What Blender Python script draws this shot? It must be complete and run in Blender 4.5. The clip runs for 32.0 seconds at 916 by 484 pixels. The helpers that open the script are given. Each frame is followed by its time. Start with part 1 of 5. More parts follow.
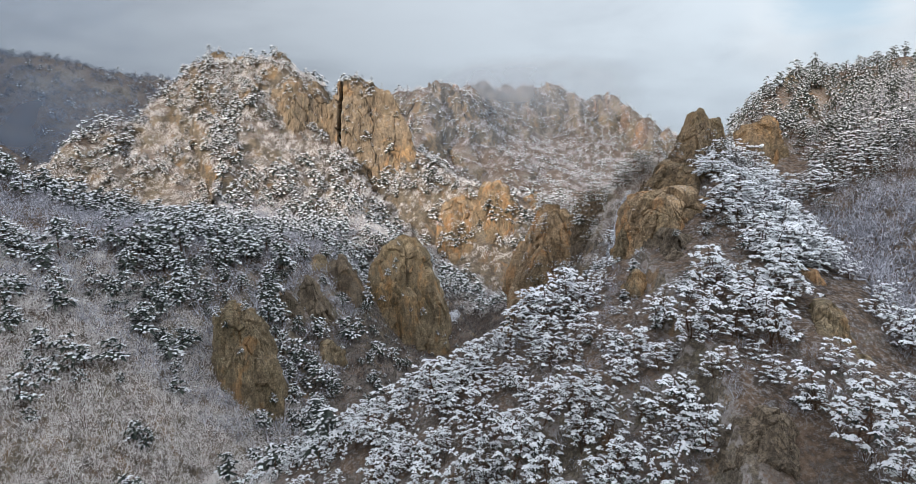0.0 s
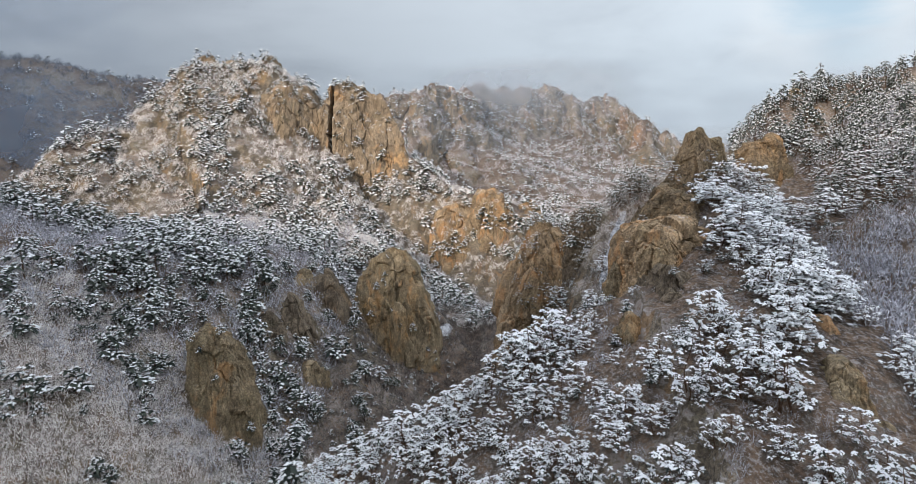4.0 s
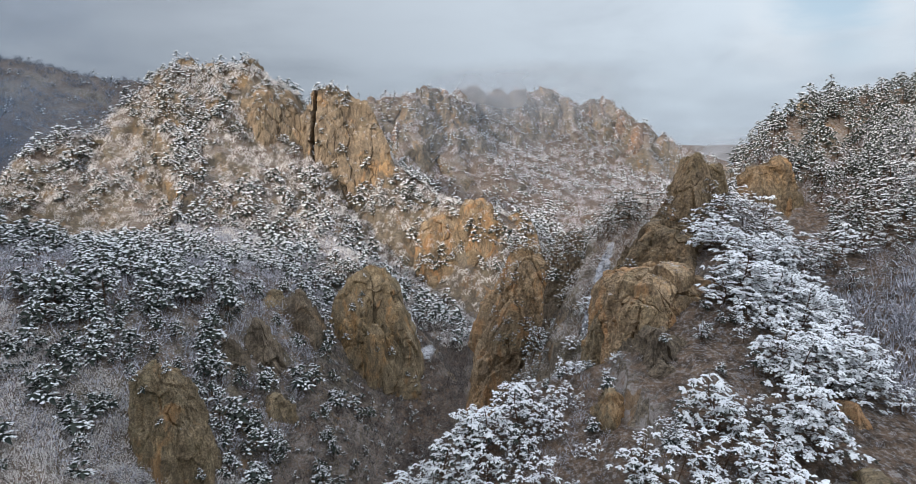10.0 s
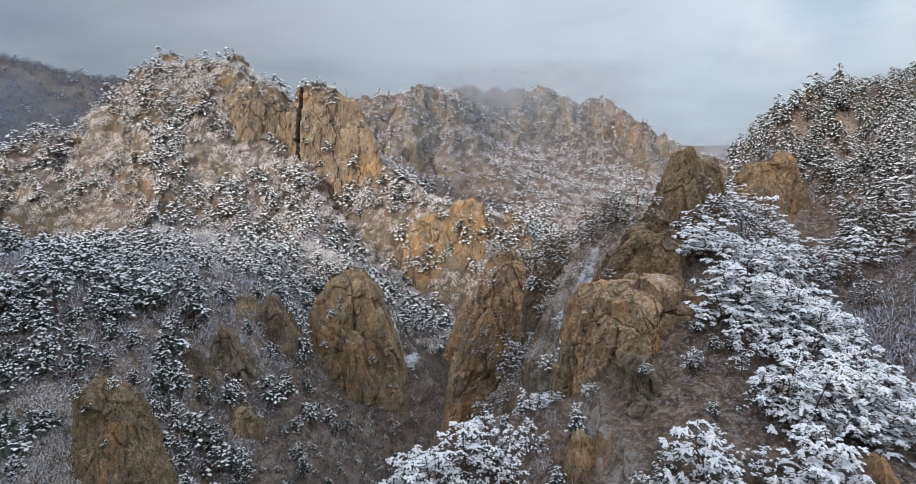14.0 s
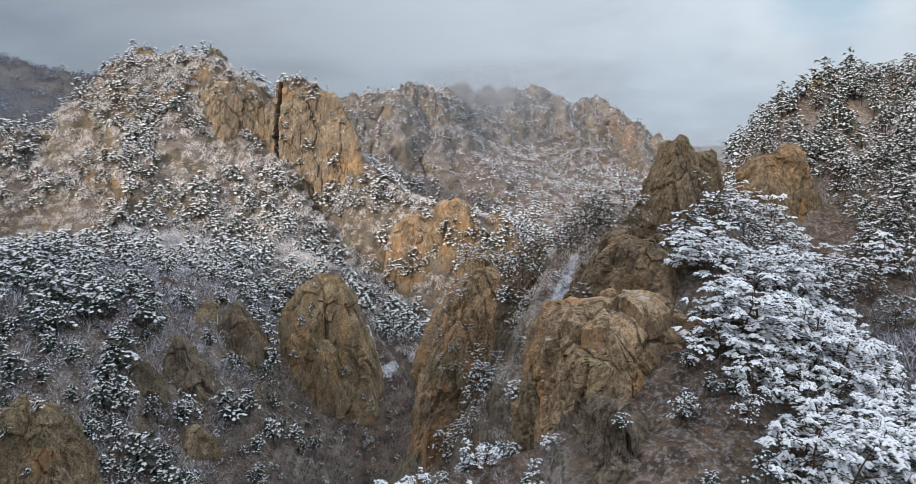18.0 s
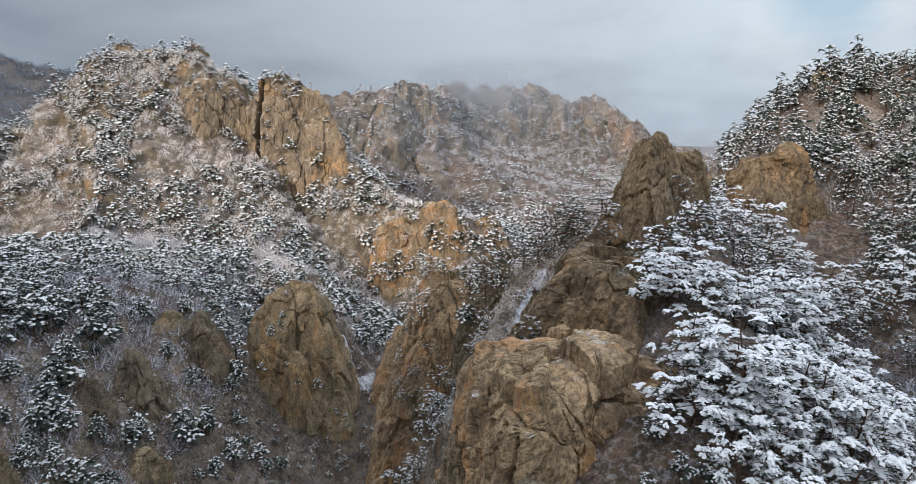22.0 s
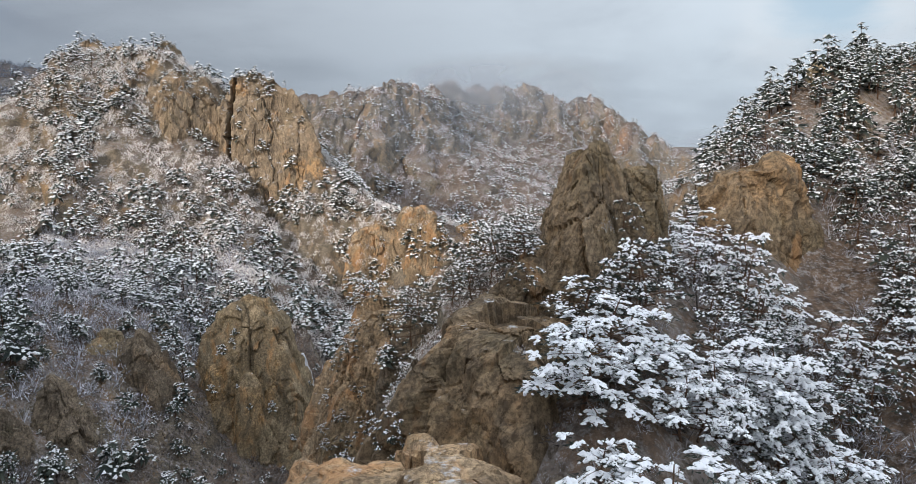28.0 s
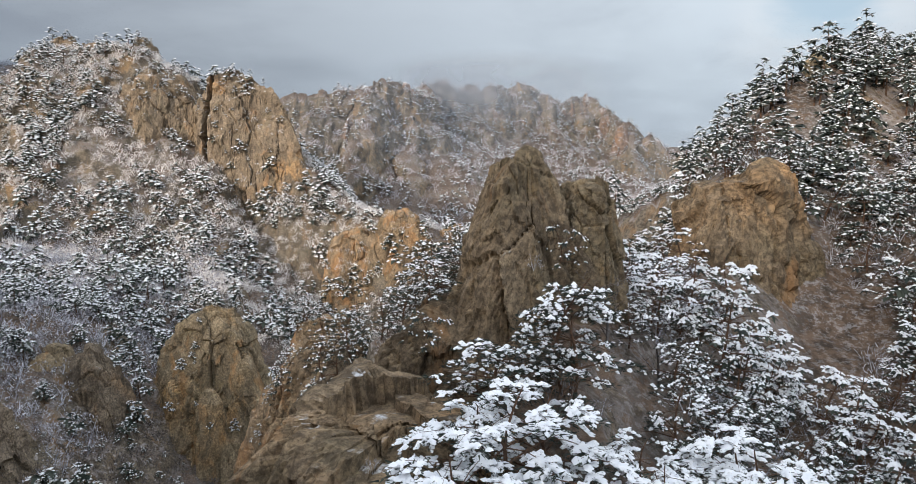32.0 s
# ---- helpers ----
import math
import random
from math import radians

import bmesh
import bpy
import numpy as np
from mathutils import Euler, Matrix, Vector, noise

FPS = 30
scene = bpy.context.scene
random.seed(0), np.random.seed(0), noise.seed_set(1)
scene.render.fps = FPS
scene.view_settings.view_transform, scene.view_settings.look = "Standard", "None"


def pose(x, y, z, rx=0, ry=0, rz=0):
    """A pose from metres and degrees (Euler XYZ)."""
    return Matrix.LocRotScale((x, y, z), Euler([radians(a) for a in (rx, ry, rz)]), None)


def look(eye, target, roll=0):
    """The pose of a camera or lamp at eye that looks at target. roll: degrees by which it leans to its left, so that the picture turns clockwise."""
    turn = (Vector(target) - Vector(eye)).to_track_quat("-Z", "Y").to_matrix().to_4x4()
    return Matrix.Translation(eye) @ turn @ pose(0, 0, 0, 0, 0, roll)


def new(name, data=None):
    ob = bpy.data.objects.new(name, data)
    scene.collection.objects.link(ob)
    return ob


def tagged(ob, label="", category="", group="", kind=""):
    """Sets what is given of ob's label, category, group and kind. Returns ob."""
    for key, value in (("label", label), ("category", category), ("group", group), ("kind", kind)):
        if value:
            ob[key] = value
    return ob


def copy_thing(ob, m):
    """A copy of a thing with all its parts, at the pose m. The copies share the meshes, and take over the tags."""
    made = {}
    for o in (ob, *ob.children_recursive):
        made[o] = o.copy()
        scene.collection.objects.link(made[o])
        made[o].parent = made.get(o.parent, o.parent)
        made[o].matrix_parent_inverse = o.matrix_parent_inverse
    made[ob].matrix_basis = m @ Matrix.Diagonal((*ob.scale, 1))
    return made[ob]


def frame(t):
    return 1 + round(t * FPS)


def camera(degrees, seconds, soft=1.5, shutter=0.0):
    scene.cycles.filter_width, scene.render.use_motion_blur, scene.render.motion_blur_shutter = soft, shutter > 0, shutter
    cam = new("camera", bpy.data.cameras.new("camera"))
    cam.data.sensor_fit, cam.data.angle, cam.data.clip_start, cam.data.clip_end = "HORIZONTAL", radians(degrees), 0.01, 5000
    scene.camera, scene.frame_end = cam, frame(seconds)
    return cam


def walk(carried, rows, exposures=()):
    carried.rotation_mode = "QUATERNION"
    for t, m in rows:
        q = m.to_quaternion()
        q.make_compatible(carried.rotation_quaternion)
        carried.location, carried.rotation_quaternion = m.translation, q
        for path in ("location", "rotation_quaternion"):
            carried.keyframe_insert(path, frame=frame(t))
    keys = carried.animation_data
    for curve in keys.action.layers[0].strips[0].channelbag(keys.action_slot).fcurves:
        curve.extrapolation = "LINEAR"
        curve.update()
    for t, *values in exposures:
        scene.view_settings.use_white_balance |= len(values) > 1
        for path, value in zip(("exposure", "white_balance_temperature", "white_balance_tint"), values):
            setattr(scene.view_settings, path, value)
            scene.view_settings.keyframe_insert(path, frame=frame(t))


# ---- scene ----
cam = camera(72.0, 32.0, soft=0.5)
# t, x, y, z, rx, ry, rz
ROWS = [
    (0.0, 0.00, 0.00, 100.00, 80.48, 0.26, 0.33),
    (0.5, 0.26, 0.89, 100.48, 80.47, 0.26, 0.30),
    (1.0, 0.57, 1.84, 100.94, 80.46, 0.25, 0.29),
    (1.5, 0.87, 2.79, 101.40, 80.45, 0.25, 0.26),
    (2.0, 1.19, 3.80, 101.81, 80.45, 0.26, 0.26),
    (2.5, 1.57, 4.85, 102.22, 80.46, 0.25, 0.26),
    (3.0, 1.96, 5.89, 102.59, 80.44, 0.26, 0.25),
    (3.5, 2.34, 6.96, 102.98, 80.43, 0.26, 0.24),
    (5.5, 3.72, 11.46, 104.42, 80.49, 0.26, 0.21),
    (6.0, 4.00, 12.56, 104.90, 80.47, 0.24, 0.20),
    (6.5, 4.36, 13.69, 105.28, 80.46, 0.22, 0.18),
    (7.0, 4.77, 14.87, 105.59, 80.46, 0.21, 0.17),
    (7.5, 5.19, 16.05, 105.85, 80.47, 0.17, 0.15),
    (8.0, 5.65, 17.27, 106.11, 80.46, 0.17, 0.14),
    (8.5, 6.15, 18.49, 106.31, 80.45, 0.16, 0.13),
    (9.0, 6.71, 19.75, 106.48, 80.46, 0.14, 0.11),
    (9.5, 7.28, 20.98, 106.62, 80.47, 0.14, 0.09),
    (10.0, 7.90, 22.25, 106.72, 80.47, 0.11, 0.09),
    (10.5, 8.50, 23.50, 106.76, 80.48, 0.11, 0.07),
    (11.0, 9.17, 24.77, 106.70, 80.48, 0.10, 0.08),
    (11.5, 9.81, 26.02, 106.59, 80.48, 0.11, 0.11),
    (12.0, 10.43, 27.31, 106.44, 80.47, 0.11, 0.11),
    (12.5, 11.08, 28.64, 106.25, 80.48, 0.10, 0.12),
    (13.0, 11.72, 29.99, 106.07, 80.49, 0.10, 0.14),
    (13.5, 12.34, 31.39, 105.89, 80.50, 0.09, 0.14),
    (14.0, 12.94, 32.86, 105.70, 80.50, 0.08, 0.18),
    (14.5, 13.44, 34.37, 105.48, 80.50, 0.06, 0.13),
    (16.5, 15.57, 40.36, 104.67, 80.56, -0.03, -0.19),
    (17.0, 16.21, 41.90, 104.53, 80.56, -0.03, -0.23),
    (17.5, 16.90, 43.39, 104.43, 80.54, -0.03, -0.21),
    (18.0, 17.64, 44.91, 104.29, 80.54, -0.05, -0.20),
    (18.5, 18.39, 46.37, 104.21, 80.54, -0.06, -0.18),
    (19.0, 19.15, 47.82, 104.11, 80.55, -0.08, -0.20),
    (19.5, 19.94, 49.25, 104.04, 80.51, -0.09, -0.19),
    (20.0, 20.73, 50.66, 103.99, 80.53, -0.09, -0.16),
    (20.5, 21.44, 51.98, 104.01, 80.51, -0.09, -0.13),
    (21.0, 22.13, 53.26, 104.02, 80.52, -0.12, -0.13),
    (21.5, 22.75, 54.44, 104.07, 80.50, -0.13, -0.12),
    (22.0, 23.38, 55.59, 104.09, 80.51, -0.14, -0.11),
    (22.5, 23.99, 56.66, 104.16, 80.50, -0.13, -0.09),
    (23.0, 24.59, 57.67, 104.23, 80.49, -0.14, -0.07),
    (23.5, 25.22, 58.75, 104.28, 80.49, -0.16, -0.06),
    (24.0, 25.83, 59.83, 104.36, 80.50, -0.16, -0.07),
    (24.5, 26.46, 60.91, 104.44, 80.51, -0.16, -0.07),
    (25.0, 27.12, 62.03, 104.53, 80.52, -0.17, -0.07),
    (25.5, 27.80, 63.18, 104.57, 80.54, -0.19, -0.08),
    (27.5, 30.76, 68.03, 104.66, 80.55, -0.25, -0.11),
    (28.0, 31.43, 69.24, 104.70, 80.54, -0.23, -0.13),
    (28.5, 32.08, 70.49, 104.71, 80.55, -0.27, -0.17),
    (29.0, 32.75, 71.72, 104.76, 80.54, -0.26, -0.20),
    (29.5, 33.44, 72.99, 104.78, 80.55, -0.26, -0.19),
    (30.0, 34.10, 74.26, 104.80, 80.54, -0.26, -0.20),
    (30.5, 34.77, 75.52, 104.82, 80.54, -0.28, -0.28),
    (31.0, 35.43, 76.71, 104.86, 80.52, -0.29, -0.30),
    (31.5, 36.06, 77.85, 104.91, 80.53, -0.29, -0.30),
    (32.0, 36.72, 78.96, 104.94, 80.52, -0.30, -0.32),
]
walk(cam, [(t, pose(x, y, z, a, b, c)) for t, x, y, z, a, b, c in ROWS], [(0, 0.0, 6450, 10), (6, -0.04, 6400, 10), (12, -0.14, 6330, 10), (24, -0.17, 6330, 10), (32, -0.13, 6400, 10)])

# ---- light ----
SUN_AZ, SUN_EL = radians(215.0), radians(21.8)   # clockwise from +y, up from the horizon
TO_SUN = Vector((math.sin(SUN_AZ) * math.cos(SUN_EL), math.cos(SUN_AZ) * math.cos(SUN_EL), math.sin(SUN_EL)))
sun = new("sun", bpy.data.lights.new("sun", "SUN"))
sun.data.energy, sun.data.angle, sun.data.color = 3.75, radians(5.0), (1.0, 0.87, 0.72)
sun.matrix_world = look(Vector((0, 0, 400)) + TO_SUN, (0, 0, 400))


class Nodes:
    """Short hand for node trees."""

    def __init__(self, tree):
        self.t = tree
        tree.nodes.clear()

    def add(self, kind, values=()):
        n = self.t.nodes.new(kind)
        for k, v in dict(values).items():
            if isinstance(v, bpy.types.NodeSocket):
                self.t.links.new(v, n.inputs[k])
            else:
                n.inputs[k].default_value = v
        return n

    def math(self, op, a, b=0.0):
        n = self.add("ShaderNodeMath", {0: a, 1: b})
        n.operation = op
        return n.outputs[0]

    def mix(self, fac, a, b, blend="MIX"):
        n = self.t.nodes.new("ShaderNodeMix")
        n.data_type, n.blend_type = "RGBA", blend
        for k, v in ((0, fac), (6, a), (7, b)):
            if isinstance(v, bpy.types.NodeSocket):
                self.t.links.new(v, n.inputs[k])
            else:
                n.inputs[k].default_value = v
        return n.outputs[2]

    def noise(self, vec, scale, detail=4.0, rough=0.55, distort=0.0):
        return self.add("ShaderNodeTexNoise", {"Vector": vec, "Scale": scale, "Detail": detail, "Roughness": rough, "Distortion": distort}).outputs[0]

    def ramp(self, fac, lo, hi):
        n = self.add("ShaderNodeMapRange", {0: fac, 1: lo, 2: hi, 3: 0.0, 4: 1.0})
        n.interpolation_type = "SMOOTHSTEP"
        return n.outputs[0]

    def stretch(self, vec, s):
        n = self.add("ShaderNodeVectorMath", {0: vec, 1: s})
        n.operation = "MULTIPLY"
        return n.outputs[0]


world = bpy.data.worlds.new("winter_sky")
scene.world = world
world.use_nodes = True
n = Nodes(world.node_tree)
way = n.add("ShaderNodeTexCoord").outputs["Generated"]
sep = n.add("ShaderNodeSeparateXYZ", {0: way}).outputs
sky = n.add("ShaderNodeTexSky")
sky.sky_type, sky.sun_disc, sky.sun_elevation, sky.sun_rotation, sky.altitude = "NISHITA", False, SUN_EL, SUN_AZ, 800.0
blue = n.mix(1.0, sky.outputs[0], (0.10, 0.10, 0.10, 1), "MULTIPLY")
flat = n.stretch(way, (1.0, 1.0, 3.2))
puffs = n.noise(flat, 1.7, 6.0, 0.55, 0.3)
wisps = n.noise(flat, 5.0, 5.0, 0.5, 0.4)
cover = n.math("ADD", n.math("MULTIPLY", puffs, 0.75), n.math("MULTIPLY", wisps, 0.25))
height = n.ramp(sep["Z"], 0.0, 0.9)
side = n.ramp(sep["X"], -0.65, 0.55)
low = n.mix(side, (0.295, 0.34, 0.395, 1), (0.57, 0.655, 0.73, 1))
high = n.mix(side, (0.97, 1.03, 1.13, 1), (1.23, 1.31, 1.42, 1))
cloud = n.mix(height, low, high)
cloud = n.mix(1.0, cloud, n.mix(n.ramp(cover, 0.36, 0.64), (0.82, 0.82, 0.84, 1), (1.18, 1.17, 1.16, 1)), "MULTIPLY")
zenith = n.math("ADD", 1.0, n.math("MULTIPLY", n.ramp(sep["Z"], 0.2, 0.85), 0.36))
cloud = n.mix(1.0, cloud, n.add("ShaderNodeCombineColor", {0: zenith, 1: zenith, 2: zenith}).outputs[0], "MULTIPLY")


def near_to(where, inner, outer):
    """1 round a direction of the sky, ragged, falling to 0."""
    off = n.add("ShaderNodeVectorMath", {0: way, 1: where})
    off.operation = "DISTANCE"
    far = n.math("ADD", off.outputs["Value"], n.math("MULTIPLY", n.math("SUBTRACT", n.noise(flat, 6.0, 6.0, 0.6, 0.5), 0.5), 0.16))
    return n.math("SUBTRACT", 1.0, n.ramp(far, inner, outer))


puff = n.math("MAXIMUM", near_to((0.54, 0.82, 0.165), 0.0, 0.10), n.math("MULTIPLY", near_to((0.445, 0.885, 0.135), 0.0, 0.09), 0.7))
cloud = n.mix(n.math("MULTIPLY", puff, 0.55), cloud, (0.86, 0.91, 0.95, 1))
gap = n.math("MULTIPLY", near_to((0.50, 0.85, 0.175), 0.01, 0.09), 0.55)
blue = n.mix(0.35, (0.36, 0.58, 0.74, 1), blue)
n.add("ShaderNodeOutputWorld", {0: n.add("ShaderNodeBackground", {0: n.mix(gap, cloud, blue), 1: 1.0}).outputs[0]})

# ---- materials ----
def material(name):
    m = bpy.data.materials.new(name)
    m.use_nodes = True
    return m, Nodes(m.node_tree)


def finish(n, color, rough, bump=None, strength=0.5, dist=0.2, spec=0.3):
    v = {"Base Color": color, "Roughness": rough, "Specular IOR Level": spec}
    if bump is not None:
        v["Normal"] = n.add("ShaderNodeBump", {"Height": bump, "Strength": strength, "Distance": dist}).outputs[0]
    n.add("ShaderNodeOutputMaterial", {0: n.add("ShaderNodeBsdfPrincipled", v).outputs[0]})


def stone_nodes(n, pos, rusty=0.55):
    """Weathered tan tuff: stained, fissured and streaked downwards. Returns colour and height."""
    up = n.stretch(pos, (1.0, 1.0, 0.42))
    big = n.noise(pos, 0.055, 3.0, 0.5, 0.4)
    mid = n.noise(up, 0.32, 6.0, 0.62, 0.6)
    fine = n.noise(pos, 2.2, 6.0, 0.7)
    streak = n.noise(n.stretch(pos, (1.0, 1.0, 0.10)), 0.9, 4.0, 0.6, 0.3)
    c = n.mix(n.ramp(mid, 0.34, 0.66), (0.130, 0.114, 0.096, 1), (0.315, 0.270, 0.214, 1))
    c = n.mix(n.math("MULTIPLY", n.ramp(big, 0.52, 0.74), n.ramp(mid, 0.36, 0.60)), c, (0.44, 0.285, 0.150, 1))
    c = n.mix(n.math("MULTIPLY", n.ramp(n.noise(pos, 0.16, 4.0, 0.6), 0.52, 0.66), 0.40), c, (0.185, 0.175, 0.125, 1))
    c = n.mix(n.math("MULTIPLY", n.ramp(streak, 0.52, 0.72), 0.38), c, (0.060, 0.052, 0.042, 1))
    c = n.mix(n.math("MULTIPLY", n.ramp(fine, 0.40, 0.70), 0.45), c, (0.33, 0.27, 0.19, 1))
    grain = n.noise(pos, 2.4, 10.0, 0.78, 0.2)
    c = n.mix(1.0, c, n.mix(n.ramp(grain, 0.40, 0.60), (0.50, 0.50, 0.51, 1), (1.28, 1.26, 1.22, 1)), "MULTIPLY")
    rust = n.math("MULTIPLY", n.ramp(n.noise(up, 0.20, 6.0, 0.65, 0.5), rusty, rusty + 0.10), 0.55)
    c = n.mix(rust, c, (0.38, 0.228, 0.118, 1))
    vor = n.add("ShaderNodeTexVoronoi", {"Vector": n.mix(0.12, up, n.add("ShaderNodeTexNoise", {"Vector": up, "Scale": 0.5, "Detail": 3.0}).outputs[1], "ADD"), "Scale": 0.30})
    vor.feature = "DISTANCE_TO_EDGE"
    crack = n.math("SUBTRACT", 1.0, n.ramp(vor.outputs[0], 0.0, 0.022))
    crack = n.math("MULTIPLY", crack, n.ramp(n.noise(pos, 0.21, 3.0), 0.46, 0.58))
    vor = n.add("ShaderNodeTexVoronoi", {"Vector": n.mix(0.25, n.stretch(pos, (1.0, 1.0, 0.45)), n.add("ShaderNodeTexNoise", {"Vector": pos, "Scale": 0.9, "Detail": 4.0}).outputs[1], "ADD"), "Scale": 0.75})
    vor.feature = "DISTANCE_TO_EDGE"
    fissure = n.math("MULTIPLY", n.math("SUBTRACT", 1.0, n.ramp(vor.outputs[0], 0.0, 0.03)), n.ramp(n.noise(pos, 0.33, 3.0), 0.48, 0.62))
    crack = n.math("MAXIMUM", crack, fissure)
    c = n.mix(n.math("MULTIPLY", crack, 0.35), c, (0.035, 0.030, 0.026, 1))
    pits = n.math("MULTIPLY", n.ramp(n.noise(pos, 5.0, 6.0, 0.8), 0.53, 0.60), 0.6)
    c = n.mix(pits, c, (0.060, 0.050, 0.040, 1))
    h = n.math("ADD", n.math("MULTIPLY", mid, 0.6), n.math("ADD", n.math("MULTIPLY", fine, 0.35), n.math("MULTIPLY", grain, 0.7)))
    h = n.math("SUBTRACT", h, n.math("ADD", n.math("MULTIPLY", crack, 0.2), n.math("MULTIPLY", pits, 0.5)))
    warp = n.mix(0.35, n.stretch(pos, (1.0, 1.0, 0.6)), n.add("ShaderNodeTexNoise", {"Vector": pos, "Scale": 0.8, "Detail": 3.0}).outputs[1], "ADD")
    for scale, tall in ((0.42, 0.9), (1.5, 0.35)):
        plate = n.add("ShaderNodeTexVoronoi", {"Vector": warp, "Scale": scale})
        lift = n.add("ShaderNodeSeparateColor", {0: plate.outputs["Color"]}).outputs[0]
        h = n.math("ADD", h, n.math("MULTIPLY", n.math("SUBTRACT", lift, plate.outputs["Distance"]), tall))
        c = n.mix(n.math("MULTIPLY", lift, 0.22), c, (0.07, 0.055, 0.04, 1))
    return c, h


def snow_mask(n, pos, lo, hi, ragged=0.5):
    geo = n.add("ShaderNodeNewGeometry")
    z = n.add("ShaderNodeSeparateXYZ", {0: geo.outputs["Normal"]}).outputs["Z"]
    z = n.math("ADD", z, n.math("MULTIPLY", n.math("SUBTRACT", n.noise(pos, 0.9, 5.0, 0.65), 0.5), ragged))
    return n.ramp(z, lo, hi), geo


def make_rock(name, tint, rusty, snow=(1.02, 1.2)):
    m, n = material(name)
    pos = n.add("ShaderNodeNewGeometry").outputs["Position"]
    c, h = stone_nodes(n, pos, rusty)
    c = n.mix(1.0, c, (*tint, 1), "MULTIPLY")
    mask, _ = snow_mask(n, pos, snow[0], snow[1], 0.9)
    c = n.mix(mask, c, (0.74, 0.77, 0.80, 1))
    finish(n, c, 0.92, h, 0.6, 0.18, 0.15)
    return m


def make_ground():
    m, n = material("hillside")
    pos = n.add("ShaderNodeNewGeometry").outputs["Position"]
    c, h = stone_nodes(n, pos)
    litter = n.mix(n.ramp(n.noise(pos, 0.9, 6.0, 0.72), 0.35, 0.65), (0.050, 0.038, 0.029, 1), (0.185, 0.130, 0.092, 1))
    dust = n.math("MULTIPLY", n.ramp(n.noise(pos, 2.4, 9.0, 0.82), 0.50, 0.58), 0.34)
    bare = n.ramp(n.noise(pos, 0.07, 4.0, 0.6), 0.34, 0.60)
    dust = n.math("MULTIPLY", dust, n.math("ADD", n.math("MULTIPLY", bare, 0.8), 0.2))
    litter = n.mix(dust, litter, (0.66, 0.66, 0.68, 1))
    steep, _ = snow_mask(n, pos, 0.60, 0.84, 0.7)
    ledges, _ = snow_mask(n, pos, 0.64, 0.86, 1.3)
    c = n.mix(n.math("MULTIPLY", ledges, 0.8), c, (0.70, 0.70, 0.72, 1))
    c = n.mix(steep, c, litter)
    finish(n, c, 0.95, n.math("ADD", h, n.math("MULTIPLY", n.noise(pos, 3.0, 5.0, 0.7), 0.4)), 0.6, 0.25, 0.12)
    return m


def make_simple(name, dark, light, scale, rough, bump=0.3, dist=0.02, island=False, spec=0.2):
    m, n = material(name)
    geo = n.add("ShaderNodeNewGeometry")
    f = n.noise(geo.outputs["Position"], scale, 5.0, 0.65)
    if island:
        f = n.math("ADD", n.math("MULTIPLY", f, 0.6), n.math("MULTIPLY", geo.outputs["Random Per Island"], 0.4))
    c = n.mix(n.ramp(f, 0.30, 0.70), (*dark, 1), (*light, 1))
    finish(n, c, rough, f, bump, dist, spec)
    return m


ROCK = make_rock("tan_rock", (1.52, 1.36, 1.16), 0.51)
WALL_ROCK = make_rock("pale_tan_rock", (1.40, 1.29, 1.17), 0.60, (0.80, 1.0))
ORANGE_ROCK = make_rock("orange_tan_rock", (1.85, 1.60, 1.30), 0.51)
BROWN_ROCK = make_rock("brown_rock", (1.14, 1.03, 0.88), 0.56)
OLIVE_ROCK = make_rock("olive_rock", (1.36, 1.28, 1.08), 0.54)
# darker brown copy of the rock, with the shade on lower crags tinted in
SHADE_ROCK = make_rock("shade_toned_tuff", (0.92, 0.88, 0.84), 0.63)
PINK_ROCK = make_rock("pinkish_rock", (1.30, 1.16, 1.22), 0.56, (0.45, 0.75))
GROUND = make_ground()
SNOW = make_simple("fresh_snow", (0.78, 0.81, 0.85), (0.90, 0.91, 0.92), 3.0, 0.75, 0.6, 0.06, False, 0.25)
NEEDLE = make_simple("pine_needles", (0.021, 0.029, 0.026), (0.064, 0.076, 0.060), 1.5, 0.7, 0.2, 0.02, True)
BARK = make_simple("pine_bark", (0.050, 0.034, 0.024), (0.160, 0.092, 0.058), 6.0, 0.9, 0.8, 0.03)
OLD_SNOW = make_simple("old_snow_with_twigs", (0.25, 0.25, 0.26), (0.72, 0.74, 0.78), 1.9, 0.85, 0.6, 0.1)
# mottled by twigs, and dimmed bluish: the gully's shade is in the colour
SHADED_GULLY_SNOW = make_simple("shaded_gully_snow", (0.03, 0.03, 0.032), (0.58, 0.60, 0.66), 1.3, 0.9, 0.8, 0.12)
# darker, bluer copy of the rimed twigs: shade is put into its colour
SHADE_RIME = make_simple("shade_rimed_twigs", (0.22, 0.22, 0.245), (0.72, 0.73, 0.80), 0.35, 0.85, 0.2, 0.02, True)
# pale warm copy: rime white plus the sun tone of the open left slope
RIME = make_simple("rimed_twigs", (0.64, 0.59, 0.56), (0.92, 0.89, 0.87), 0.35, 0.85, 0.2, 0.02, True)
# blue-grey twigs: distance haze and cloud shade are mixed into the colour
HAZE_TWIG = make_simple("hazed_bare_woods", (0.05, 0.055, 0.070), (0.34, 0.36, 0.42), 0.05, 0.9, 0.2, 0.02, True)
